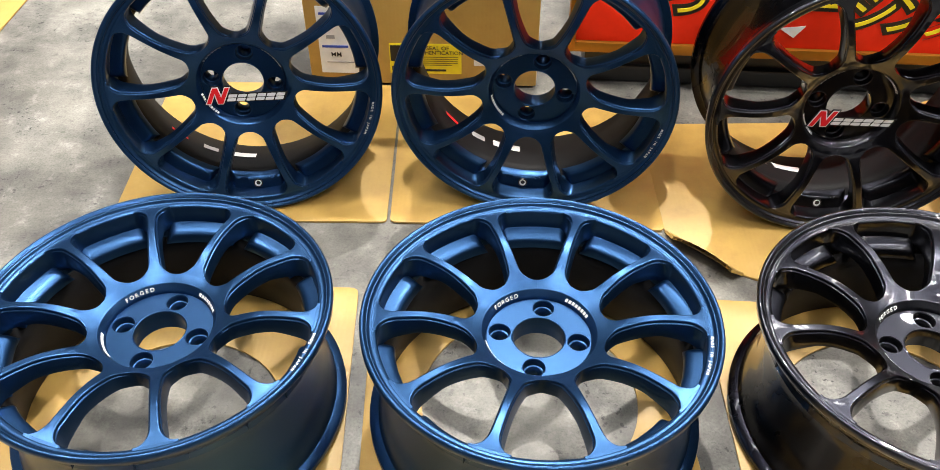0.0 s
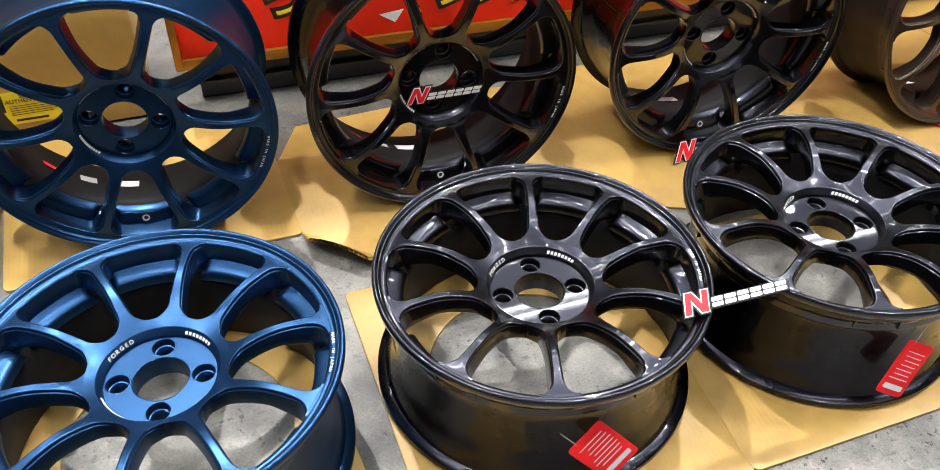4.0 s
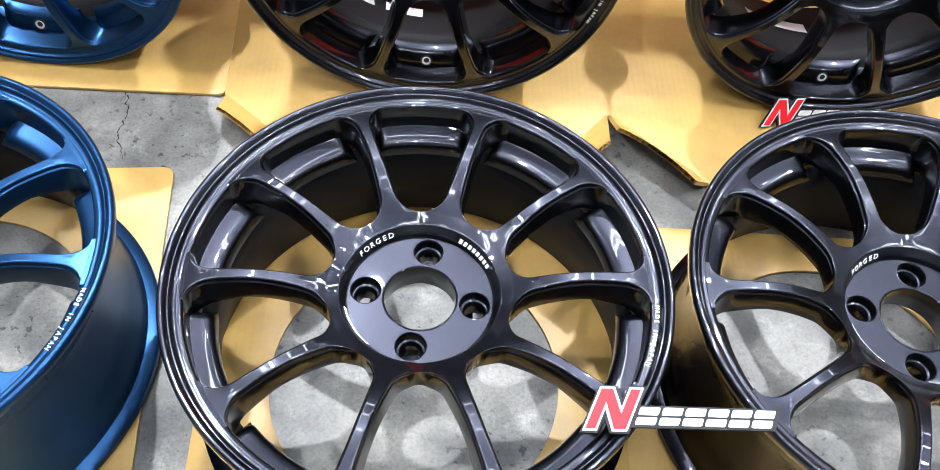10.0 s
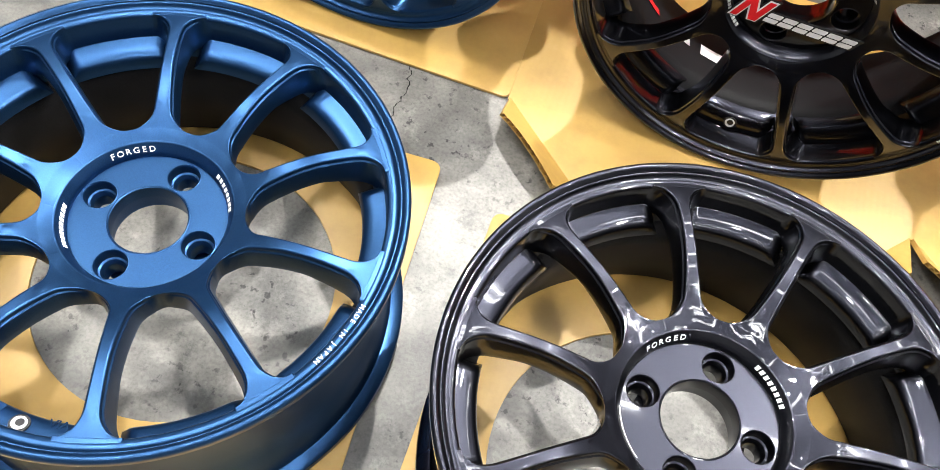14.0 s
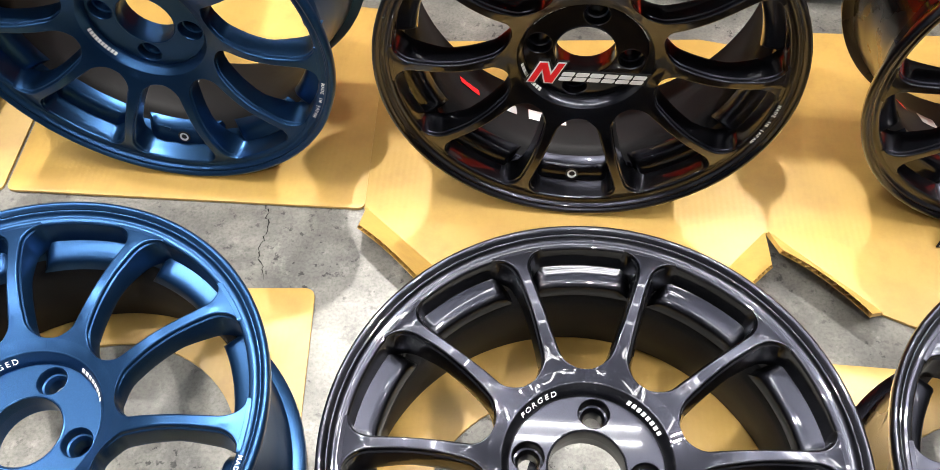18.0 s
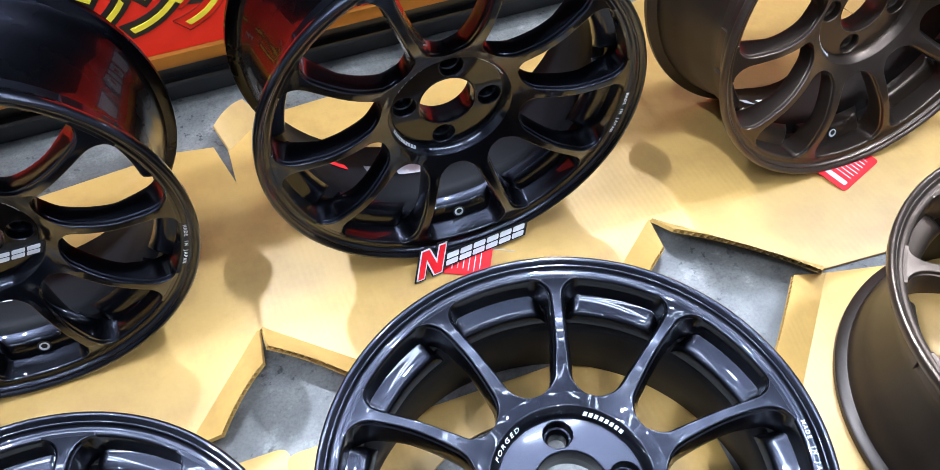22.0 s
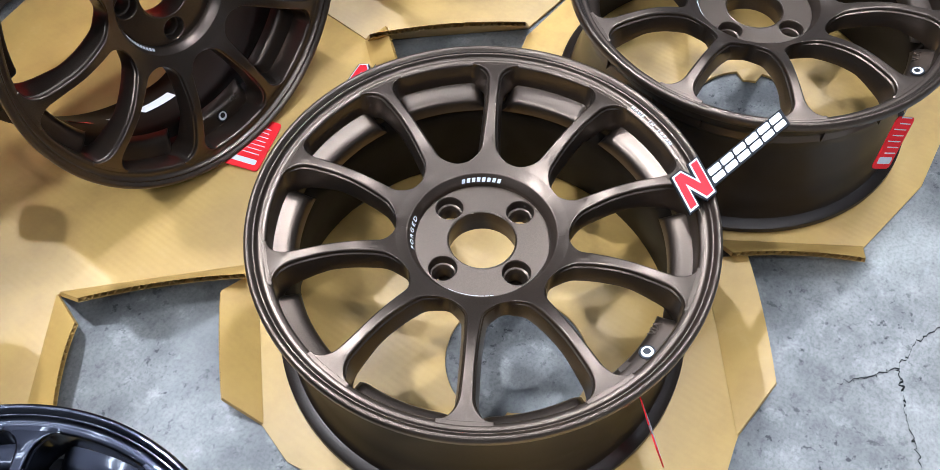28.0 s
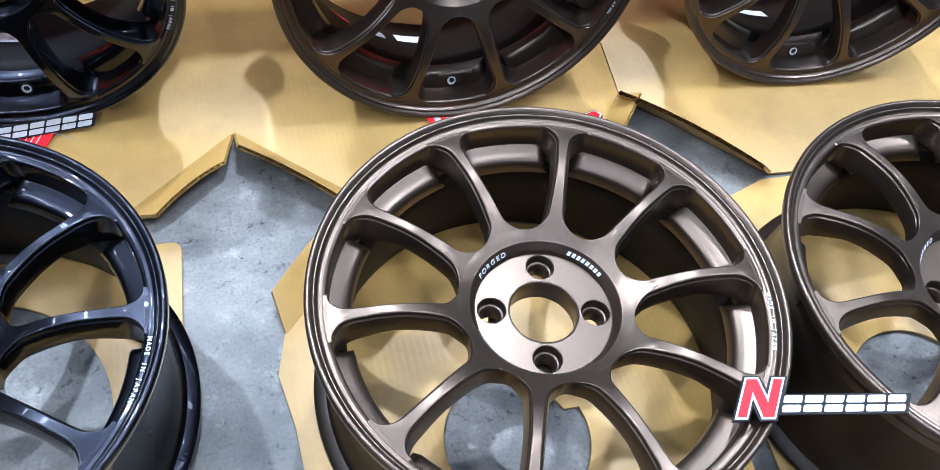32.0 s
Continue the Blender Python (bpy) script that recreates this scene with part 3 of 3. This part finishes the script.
def fluted(p0, p1, q0, q1, thick=0.0052, pitch=0.0085):
    """A strip of corrugated board from the crease p0-p1 to the free edge q0-q1: two liners and the wavy sheet between them."""
    bm = bmesh.new()
    p0, p1, q0, q1 = (Vector(v) for v in (p0, p1, q0, q1))
    n = max(6, int((q1 - q0).length / pitch * 4))
    up = (p1 - p0).cross(q0 - p0).normalized()
    up = up if up.z > 0 else -up
    lines = []
    for lift in (lambda k: 0.0, lambda k: thick, lambda k: thick * (0.5 + 0.42 * math.sin(k * math.pi / 2))):
        low, high = [], []
        for k in range(n + 1):
            u = k / n
            sag = 0.006 * 4 * u * (1 - u)
            low.append(bm.verts.new(p0.lerp(p1, u) + up * lift(k)))
            high.append(bm.verts.new(q0.lerp(q1, u) + up * lift(k) + Vector((0, 0, sag * 1.3))))
        lines.append((low, high))
    for low, high in lines:
        for k in range(n):
            bm.faces.new((low[k], low[k + 1], high[k + 1], high[k]))
    for k in (0, n):
        bm.faces.new((lines[0][0][k], lines[1][0][k], lines[1][1][k], lines[0][1][k]))
    return bm


def flapped_card(outline, flaps, holes=(), z=0.0008):
    """A die-cut sheet with bent-up edge strips; flaps: (index of the outline's side, width, rise, cut at each end, how far the crease lies inside the side)."""
    ob = group_at("cardboard_sheet", None, "die-cut brown cardboard sheet with bent-up corrugated edges", "cardboard", "cardboard sheets under the wheels")
    n = len(outline)
    area = sum(outline[i][0] * outline[(i + 1) % n][1] - outline[(i + 1) % n][0] * outline[i][1] for i in range(n))
    inset = {f[0]: f[5] for f in flaps}
    sides = []
    for i in range(n):
        a, b = Vector(outline[i]), Vector(outline[(i + 1) % n])
        along = (b - a).normalized()
        out = Vector((along.y, -along.x)) * (1 if area > 0 else -1)
        sides.append((a - out * inset.get(i, 0.0), along, out))
    panel = []
    for i in range(n):
        (a, u, out_a), (b, v, out_b) = sides[i - 1], sides[i]
        cross = u.x * v.y - u.y * v.x
        moved = inset.get((i - 1) % n, 0.0) or inset.get(i, 0.0)
        panel.append(tuple(a + u * ((b - a).x * v.y - (b - a).y * v.x) / cross) if moved and abs(cross) > 0.05 else outline[i])
    obj_mesh("panel", sheet_mesh("panel", [panel] + [list(h) for h in holes], 0.004, 0.0004, z), CARD, ob, "", 30)
    for i, width, rise, in0, in1, _ in flaps:
        a, b = Vector((*panel[i], z)), Vector((*panel[(i + 1) % n], z))
        along = (b - a).normalized()
        out = Vector((along.y, -along.x, 0)) * (1 if area > 0 else -1)
        top = out * width + Vector((0, 0, rise))
        part("flap", fluted(a, b, a + top + along * in0, b + top - along * in1), CARD, ob, "bent-up corrugated flap", 30)
    return ob


flapped_card([(0.3602, 1.0633), (0.4588, 0.9738), (0.5315, 0.9405), (0.7535, 0.9355), (0.8590, 1.0540), (0.9677, 0.9512), (1.0393, 0.9195), (1.2527, 0.9165), (1.3747, 1.0115), (1.5212, 0.8688), (1.7742, 0.8458),
              (1.8905, 0.9870), (1.9038, 1.1353), (1.8320, 1.4960), (1.4758, 1.4243), (1.4183, 1.4327), (0.9267, 1.4263), (0.8822, 1.3917), (0.8790, 1.3095), (0.8632, 1.3917), (0.8023, 1.4050), (0.4060, 1.3822), (0.3407, 1.2552)],
             [(0, 0.036, 0.030, 0.034, 0.006, 0.004), (3, 0.038, 0.020, 0.020, 0.050, 0.008), (4, 0.036, 0.032, 0.036, 0.004, 0.0), (7, 0.038, 0.018, 0.020, 0.048, 0.012),
              (8, 0.032, 0.030, 0.034, 0.006, 0.006), (10, 0.030, 0.026, 0.02, 0.006, 0.008), (16, 0.030, 0.026, 0.004, 0.01, 0.010)])
flapped_card([(1.8917, 0.9890), (2.0310, 0.8340), (2.5440, 0.7900), (2.5110, 1.4970), (1.8330, 1.4960), (1.9048, 1.1353)],
             [(0, 0.030, 0.034, 0.006, 0.010, 0.010)], (), 0.0014)
flapped_card([(1.3932, 0.7268), (1.3795, 0.6783), (1.3887, 0.6145), (1.3980, 0.3200), (1.4550, 0.2760), (1.6640, 0.3200), (1.7483, 0.3332), (1.8417, 0.4035), (1.8710, 0.7723), (1.5260, 0.8628)],
             [(9, 0.038, 0.018, 0.032, 0.028, 0.0), (6, 0.046, 0.017, 0.050, 0.010, 0.036)],
             [notched_hole(1.6105, 0.5538, 0.078)])
flapped_card([(1.8718, 0.4410), (1.9565, 0.3092), (2.0930, 0.2857), (2.5020, 0.3140), (2.5295, 0.8015), (2.0285, 0.8253), (1.8907, 0.7812)],
             [(0, 0.034, 0.026, 0.010, 0.012, 0.006)], [notched_hole(2.0768, 0.5062, 0.078)], 0.0014)

# ---- floor cracks ----
def crack(points, width, seed):
    rnd = random.Random(seed)
    line = []
    for (x0, y0), (x1, y1) in zip(points, points[1:]):
        for k in range(14):
            u = k / 14
            line.append((x0 + (x1 - x0) * u + rnd.uniform(-1, 1) * 0.0028, y0 + (y1 - y0) * u + rnd.uniform(-1, 1) * 0.0028))
    bm = bmesh.new()
    last = None
    for i, (x, y) in enumerate(line):
        w = width * rnd.uniform(0.2903, 0.9895) * min(1, (len(line) - i) / 8)
        pair = (bm.verts.new((x - w, y - w * 0.4, 0.0012)), bm.verts.new((x + w, y + w * 0.4, 0.0012)))
        if last:
            bm.faces.new((last[0], last[1], pair[1], pair[0]))
        last = pair
    return bm


CRACK = plain("crack_dirt", (0.012, 0.012, 0.012), 0.95, 0, 0.1, 0.1)
for n, (pts, w) in enumerate([
        ([(2.02, 0.176), (1.93, 0.193), (1.885, 0.213), (1.842, 0.217), (1.815, 0.240), (1.786, 0.266)], 0.0011), ([(1.842, 0.217), (1.815, 0.200), (1.799, 0.193), (1.757, 0.161), (1.70, 0.125)], 0.0014),
        ([(0.228, 1.085), (0.244, 1.041), (0.238, 1.00), (0.256, 0.955)], 0.0009), ([(2.23, 0.20), (2.14, 0.222), (2.06, 0.24)], 0.0012)]):
    c = part("crack", crack(pts, w, n), CRACK, FLOOR, "dark hairline crack", 0)
    c.matrix_parent_inverse = FLOOR.matrix_world.inverted()


# ---- logo plates ----
def slab(pts, thick, base):
    return sheet_mesh("slab", [pts], thick, 0.0, base)


def logo_plate(m, length, label):
    """A cut-out plate: a red slashed emblem with a row of white blocks on a black backing. Lies flat, feet of the emblem at the origin."""
    k = length / 0.185
    w = group_at("logo_plate", m @ Matrix.Diagonal((k, k, k, 1)), label, "logo plate", "logo plates on the wheels")

    def grow(pts, d):
        cx, cy = sum(p[0] for p in pts) / len(pts), sum(p[1] for p in pts) / len(pts)
        return [(x + math.copysign(d, x - cx), y + math.copysign(d, y - cy)) for x, y in pts]

    def lean(pts):
        return [(x + 0.42 * y, y) for x, y in pts]

    red = [(0.0, 0.0), (0.0095, 0.0), (0.0105, 0.027), (0.0270, 0.0), (0.0380, 0.0), (0.0395, 0.040), (0.0300, 0.040), (0.0288, 0.0150), (0.0125, 0.040), (0.0015, 0.040)]
    red_out = [(-0.0022, -0.0022), (0.0115, -0.0022), (0.0122, 0.0200), (0.0258, -0.0022), (0.0401, -0.0022), (0.0418, 0.0422), (0.0279, 0.0422), (0.0270, 0.0220), (0.0136, 0.0422), (-0.0006, 0.0422)]
    backing = [(-0.004, -0.004), (0.0132, -0.004), (0.0138, 0.0120), (0.0246, -0.004), (0.0425, -0.004), (0.0426, 0.0028), (0.1800, 0.0028), (0.1806, 0.0246), (0.0440, 0.0246), (0.0442, 0.0440), (0.0260, 0.0440), (0.0252, 0.030), (0.0148, 0.0440), (-0.0022, 0.0440)]
    obj_mesh("backing", slab(lean(backing), 0.003, 0.0), BACKING, w, "black backing board", 30)
    obj_mesh("emblem_border", slab(lean(red_out), 0.0008, 0.0030), WHITE_FILM, w, "white border", 0)
    obj_mesh("emblem", slab(lean(red), 0.0008, 0.0038), RED, w, "red slashed emblem", 0)
    for i in range(6):
        x, c, y0, h = 0.0450 + i * 0.0222, 0.0194, 0.0050, 0.0176
        for v0, v1 in ((0.0, 0.43), (0.55, 1.0)):
            pts = rounded([(x, y0 + v0 * h), (x + c, y0 + v0 * h), (x + c, y0 + v1 * h), (x, y0 + v1 * h)], 0.002, 3)
            obj_mesh("white_bar", sheet_mesh("white_bar", [lean(pts)], 0.0008, 0.0, 0.0030), WHITE_FILM, w, "white slanted bar", 0)
    return w


logo_plate(pose(0.751, 0.547, DEPTH + LIFT + 0.001, 2, 0, -0.5), 0.154, "red and white logo plate laid across two black wheel rims")
logo_plate(pose(1.747, 0.4605, DEPTH + LIFT + 0.001, 2, 0, -12), 0.157, "red and white logo plate laid across two bronze wheel rims")
logo_plate(pose(1.054, 1.050, 0.010, 62, 0, 4), 0.156, "red and white logo plate leaning on a standing black wheel")
logo_plate(pose(1.810, 0.968, 0.006, 3, 0, -55), 0.150, "red and white logo plate lying on cardboard")
for k in (6, 8):
    logo_plate(WHEELS[k].matrix_world @ pose(0, 0, 0, 0, 0, -81) @ pose(-0.059, -0.027, -0.027, 0, 0, 0), 0.126, "small red and white logo plate on a wheel hub")


# ---- tags and stickers ----
def swing_tag(m, label, long=0.082, short=0.055):
    """A rounded red card with white print bars; lies flat in x and y."""
    t = group_at("swing_tag", m, label, "tag", "red swing tags")
    obj_mesh("card", sheet_mesh("card", [rounded([(-long / 2, -short / 2), (long / 2, -short / 2), (long / 2, short / 2), (-long / 2, short / 2)], 0.006)], 0.0012, 0.0002), RED_TAG, t, "", 30)
    rnd = random.Random(int(long * 1000))
    x = -long * 0.40
    obj_mesh("printed_bar", slab(rounded([(x, -short * 0.38), (x + 0.008, -short * 0.38), (x + 0.008, short * 0.36), (x, short * 0.36)], 0.002, 2), 0.0003, 0.0012), WHITE_FILM, t, "white heading bar", 0)
    for i in range(7):
        x = -long * 0.20 + i * 0.0070
        y0, y1 = -short * rnd.uniform(0.30, 0.40), short * rnd.uniform(0.18, 0.38)
        obj_mesh("printed_bar", slab([(x, y0), (x + 0.0012, y0), (x + 0.0012, y1), (x, y1)], 0.0003, 0.0012), WHITE_FILM, t, "white line of print", 0)
    cord = bmesh.new()
    bmesh.ops.create_cone(cord, segments=6, radius1=0.0006, radius2=0.0006, depth=0.030)
    bmesh.ops.rotate(cord, cent=(0, 0, 0), matrix=Matrix.Rotation(math.pi / 2, 3, "Y"), verts=cord.verts)
    bmesh.ops.translate(cord, vec=(long / 2 + 0.013, short * 0.25, 0.001), verts=cord.verts)
    part("cord", cord, GREY_PRINT, t, "thin tag cord")
    return t


def on_barrel(cx, cy, radius, deg, z, roll, yaw=0):
    """A pose flat against the side of a lying wheel, x up."""
    a = radians(deg)
    return pose(cx + radius * math.cos(a), cy + radius * math.sin(a), z, 0, 0, deg + yaw) @ pose(0, 0, 0, 0, 74, 0) @ pose(0, 0, 0, 0, 0, roll) @ pose(0, 0, 0, 0, 0, 180)


swing_tag(on_barrel(0.6191, 0.6891, 0.222, -91, 0.096, 41), "red swing tag with white print hanging on a black wheel")
swing_tag(on_barrel(1.0787, 0.6811, 0.222, -96, 0.090, -28), "red swing tag with white emblem hanging on a black wheel", 0.083, 0.046)
swing_tag(on_barrel(1.6333, 0.6170, 0.230, -101, 0.085, 4, 58), "red swing tag with white print hanging on a bronze wheel", 0.084)
swing_tag(on_barrel(2.0879, 0.5485, 0.222, -110, 0.128, -30), "red swing tag with white print hanging on a bronze wheel", 0.062, 0.036)
swing_tag(pose(1.118, 1.064, 0.0095, 8, 0, -30), "red swing tag lying on cardboard beside a black wheel", 0.080, 0.055)
swing_tag(pose(1.660, 1.002, 0.0085, 6, 0, 20), "red swing tag lying on cardboard beside a bronze wheel", 0.081, 0.055)


def sticker(wheel, name, material, deg0, deg1, d0, d1, R, label):
    """A paper sticker on the inside of a barrel, between two angles and two depths."""
    bm = bmesh.new()
    rows = []
    for k in range(9):
        q = radians(deg0 + (deg1 - deg0) * k / 8)
        rows.append([bm.verts.new(((R - i0) * math.cos(q), (R - i0) * math.sin(q), -dd)) for dd, i0 in ((d0, 0.0352), ((d0 + d1) / 2, 0.0322), (d1, 0.0292))])
    for va, vb in zip(rows, rows[1:]):
        for i in range(2):
            bm.faces.new((va[i], vb[i], vb[i + 1], va[i + 1]))
    return part(name, bm, material, wheel, label)


for k in (6, 7, 8, 9, 10, 11):
    R = 0.2225 if k > 9 else 0.222
    sticker(WHEELS[k], "red_sticker", RED, 139, 149, 0.116, 0.134, R, "red strip sticker")
    sticker(WHEELS[k], "foil_sticker", GREY_PRINT, 158, 166, 0.116, 0.136, R, "grey foil sticker")
    sticker(WHEELS[k], "paper_sticker", WHITE, 171, 186, 0.116, 0.138, R, "white paper sticker")
for k in range(12):
    R = 0.2225 if k % 6 > 3 else 0.222
    q = radians(-171)
    m = pose((R - 0.030) * math.cos(q), (R - 0.030) * math.sin(q), -0.0402, 0, 0, 9) @ pose(0, 0, 0, 0, 15, 0)
    dot = part("roundel", lathe([(0.0, 0.0006), (0.0066 * 1.15, 0.0006), (0.0069 * 1.15, 0.0)], 24), BLACK_PLASTIC, WHEELS[k], "black round sticker")
    dot.matrix_basis = m
    ring = sheet_mesh("roundel_mark", [circle(0, 0, 0.0050 * 1.15, 24), circle(0.0006, -0.0003, 0.0031 * 1.15, 14)], 0.0004, 0.0, 0.0007)
    obj_mesh("roundel_mark", ring, WHITE, dot, "white ring print", 0)
    for n, ang in enumerate((-178.5, -163)):
        q = radians(ang)
        me = text_mesh("VIA", 0.0105, 0.0010) if n else sheet_mesh("stamp", [[(-0.006, 0), (0.006, 0), (0.007, 0.0055), (-0.005, 0.0055)]], 0.0006)
        t = obj_mesh("stamp", me, face_of[k], WHEELS[k], "raised stamped mark", 0)
        t.matrix_basis = pose((R - 0.034) * math.cos(q), (R - 0.034) * math.sin(q), -0.0424, 0, 0, ang + 90) @ pose(0, 0, 0, -20, 0, 0)

# ---- box and sign behind ----
b = group_at("shipping_box", pose(-0.048, 0, 0), "closed brown cardboard box with white and yellow labels", "box")
# upper half is unseen, height added so the box blocks back light
part("box_body", box(bmesh.new(), -0.262, 0.200, 1.506, 1.80, 0.005, 0.60, 0.004), CARD, b)
part("box_flap", box(bmesh.new(), -0.260, 0.198, 1.5042, 1.506, 0.31, 0.595), CARD, b, "folded lid flap")
y = part("yellow_label", box(bmesh.new(), -0.098, 0.047, 1.5046, 1.5056, 0.032, 0.100), YELLOW, b, "yellow printed label")


def standing_text(body, size, x, yy, z, material, parent, thick=0.0006, label="", lean=0.0):
    me = text_mesh(body, size, thick)
    me.transform(Matrix.Translation((x, yy, z)) @ Matrix.Rotation(math.pi / 2, 4, "X") @ Matrix(((1, lean, 0, 0), (0, 1, 0, 0), (0, 0, 1, 0), (0, 0, 0, 1))))
    return obj_mesh("lettering", me, material, parent, label, 0)


standing_text("SEAL OF", 0.0125, -0.0005, 1.5042, 0.0865, BLACK_PLASTIC, y, 0.0006, "black print")
standing_text("AUTHENTICATION", 0.0115, 0.0005, 1.5042, 0.0765, BLACK_PLASTIC, y, 0.0006, "black print")
for i in range(5):
    part("print_line", box(bmesh.new(), -0.044, 0.040 - 0.012 * (i == 4), 1.5040, 1.5046, 0.0700 - i * 0.0046, 0.0708 - i * 0.0046), BLACK_PLASTIC, y, "fine black print")
part("print_block", box(bmesh.new(), -0.040, 0.016, 1.5040, 1.5046, 0.038, 0.0425), BLACK_PLASTIC, y, "black printed bar")
part("print_block", box(bmesh.new(), -0.096, -0.052, 1.5040, 1.5046, 0.060, 0.096), BLACK_PLASTIC, y, "black printed panel")
part("print_block", box(bmesh.new(), -0.094, -0.056, 1.5040, 1.5046, 0.038, 0.048), BLACK_PLASTIC, y, "black printed bar")
wl = part("white_label", box(bmesh.new(), -0.238, -0.155, 1.5046, 1.5056, 0.030, 0.178), WHITE, b, "white shipping label")
for z in (0.088, 0.138, 0.160):
    part("print_bar", box(bmesh.new(), -0.232, -0.180, 1.5040, 1.5046, z, z + 0.005), BLUE_PRINT, wl, "blue printed bar")
for z in (0.120, 0.150):
    part("print_bar", box(bmesh.new(), -0.222, -0.205, 1.5040, 1.5046, z - 0.012, z - 0.004), GREY_PRINT, wl, "grey print")
standing_text("MM", 0.014, -0.205, 1.5042, 0.068, BLACK_PLASTIC, wl, 0.0006, "black print")
part("print_bar", box(bmesh.new(), -0.225, -0.17, 1.5040, 1.5046, 0.054, 0.0565), GREY_PRINT, wl, "fine grey print")
part("white_label", box(bmesh.new(), 0.072, 0.150, 1.5046, 1.5056, 0.052, 0.072), WHITE, b, "small white label")
for z in (0.228, 0.206):
    for k in range(5):
        part("print_bar", box(bmesh.new(), -0.105 + k * 0.008, -0.100 + k * 0.008, 1.5046, 1.5056, z, z + 0.007), GREY_PRINT, b, "small dark print")

s = group_at("display_sign", pose(0.378, 1.510, 0.003, 0, 0, -2.3) @ pose(-0.4, -1.5, 0), "red lettered display sign with gold trim on a black base", "sign")
part("base", box(bmesh.new(), 0.27, 2.4, 1.525, 1.9, 0.0, 0.084, 0.003), BLACK_PLASTIC, s, "gloss black base")
part("base_rail", box(bmesh.new(), 0.27, 2.4, 1.512, 1.525, 0.036, 0.044, 0.002), BLACK_PLASTIC, s)
part("sign_panel", box(bmesh.new(), 0.247, 2.4, 1.500, 1.54, 0.106, 0.34, 0.002), SIGN_RED, s)
# unseen panel added above the sign; it blocks the lamps from behind
part("light_block_panel", box(bmesh.new(), 0.25, 2.4, 1.505, 1.54, 0.3405, 0.82, 0.003), BACKING, s, "unseen matt black panel added to block back light")
part("trim", box(bmesh.new(), 0.245, 2.4, 1.492, 1.54, 0.084, 0.106, 0.003), GOLD, s, "gold edge trim")
part("trim", box(bmesh.new(), 0.232, 0.247, 1.492, 1.54, 0.084, 0.34, 0.003), GOLD, s, "gold edge trim")


def sign_word(body, size, x, z):
    """Yellow characters with a wide black outline."""
    cu = bpy.data.curves.new("letters", "FONT")
    cu.body, cu.size, cu.extrude, cu.offset, cu.align_x = body, size, 0.0008, 0.0085, "CENTER"
    me = curve_mesh("letters", cu)
    me.transform(Matrix.Translation((x, 1.4985, z)) @ Matrix.Rotation(math.pi / 2, 4, "X") @ Matrix(((1, 0.15, 0, 0), (0, 1, 0, 0), (0, 0, 1, 0), (0, 0, 0, 1))))
    obj_mesh("letter_outline", me, BLACK_PLASTIC, s, "black letter outline", 0)
    cu = bpy.data.curves.new("letters", "FONT")
    cu.body, cu.size, cu.extrude, cu.offset, cu.align_x = body, size, 0.0008, 0.0, "CENTER"
    me = curve_mesh("letters", cu)
    me.transform(Matrix.Translation((x, 1.4965, z)) @ Matrix.Rotation(math.pi / 2, 4, "X") @ Matrix(((1, 0.15, 0, 0), (0, 1, 0, 0), (0, 0, 1, 0), (0, 0, 0, 1))))
    obj_mesh("lettering", me, YELLOW, s, "yellow lettering", 0)


for ch, x, z in (("っ", 0.447, 0.178), ("て", 0.52, 0.176), ("ー", 0.700, 0.164), ("シ", 0.792, 0.158), ("ン", 0.866, 0.154), ("グ", 0.938, 0.152)):
    sign_word(ch, 0.095, x, z)
obj_mesh("white_flash", sheet_mesh("white_flash", [[(0, 0.02), (0.05, 0.026), (0.032, 0.0)]], 0.001), WHITE, s, "white arrow point", 0).matrix_basis = pose(0.634, 1.4985, 0.130, 90)
for k in range(7):
    x = 1.03 + k * 0.075
    for grow, yy, material in ((0.007, 1.4988, BLACK_PLASTIC), (0.0, 1.4972, WHITE)):
        pts = [(x - grow, -grow), (x + 0.05 + grow, -grow), (x + 0.075 + grow, 0.09 + grow), (x + 0.025 - grow, 0.09 + grow)]
        obj_mesh("block", sheet_mesh("block", [rounded(pts, 0.008, 3), [(x + 0.024, 0.03), (x + 0.046, 0.03), (x + 0.056, 0.06), (x + 0.034, 0.06)]] if k % 2 else [rounded(pts, 0.008, 3)], 0.001), material, s, "white block lettering shape" if grow == 0 else "black outline", 0).matrix_basis = pose(0, yy, 0.155, 90)
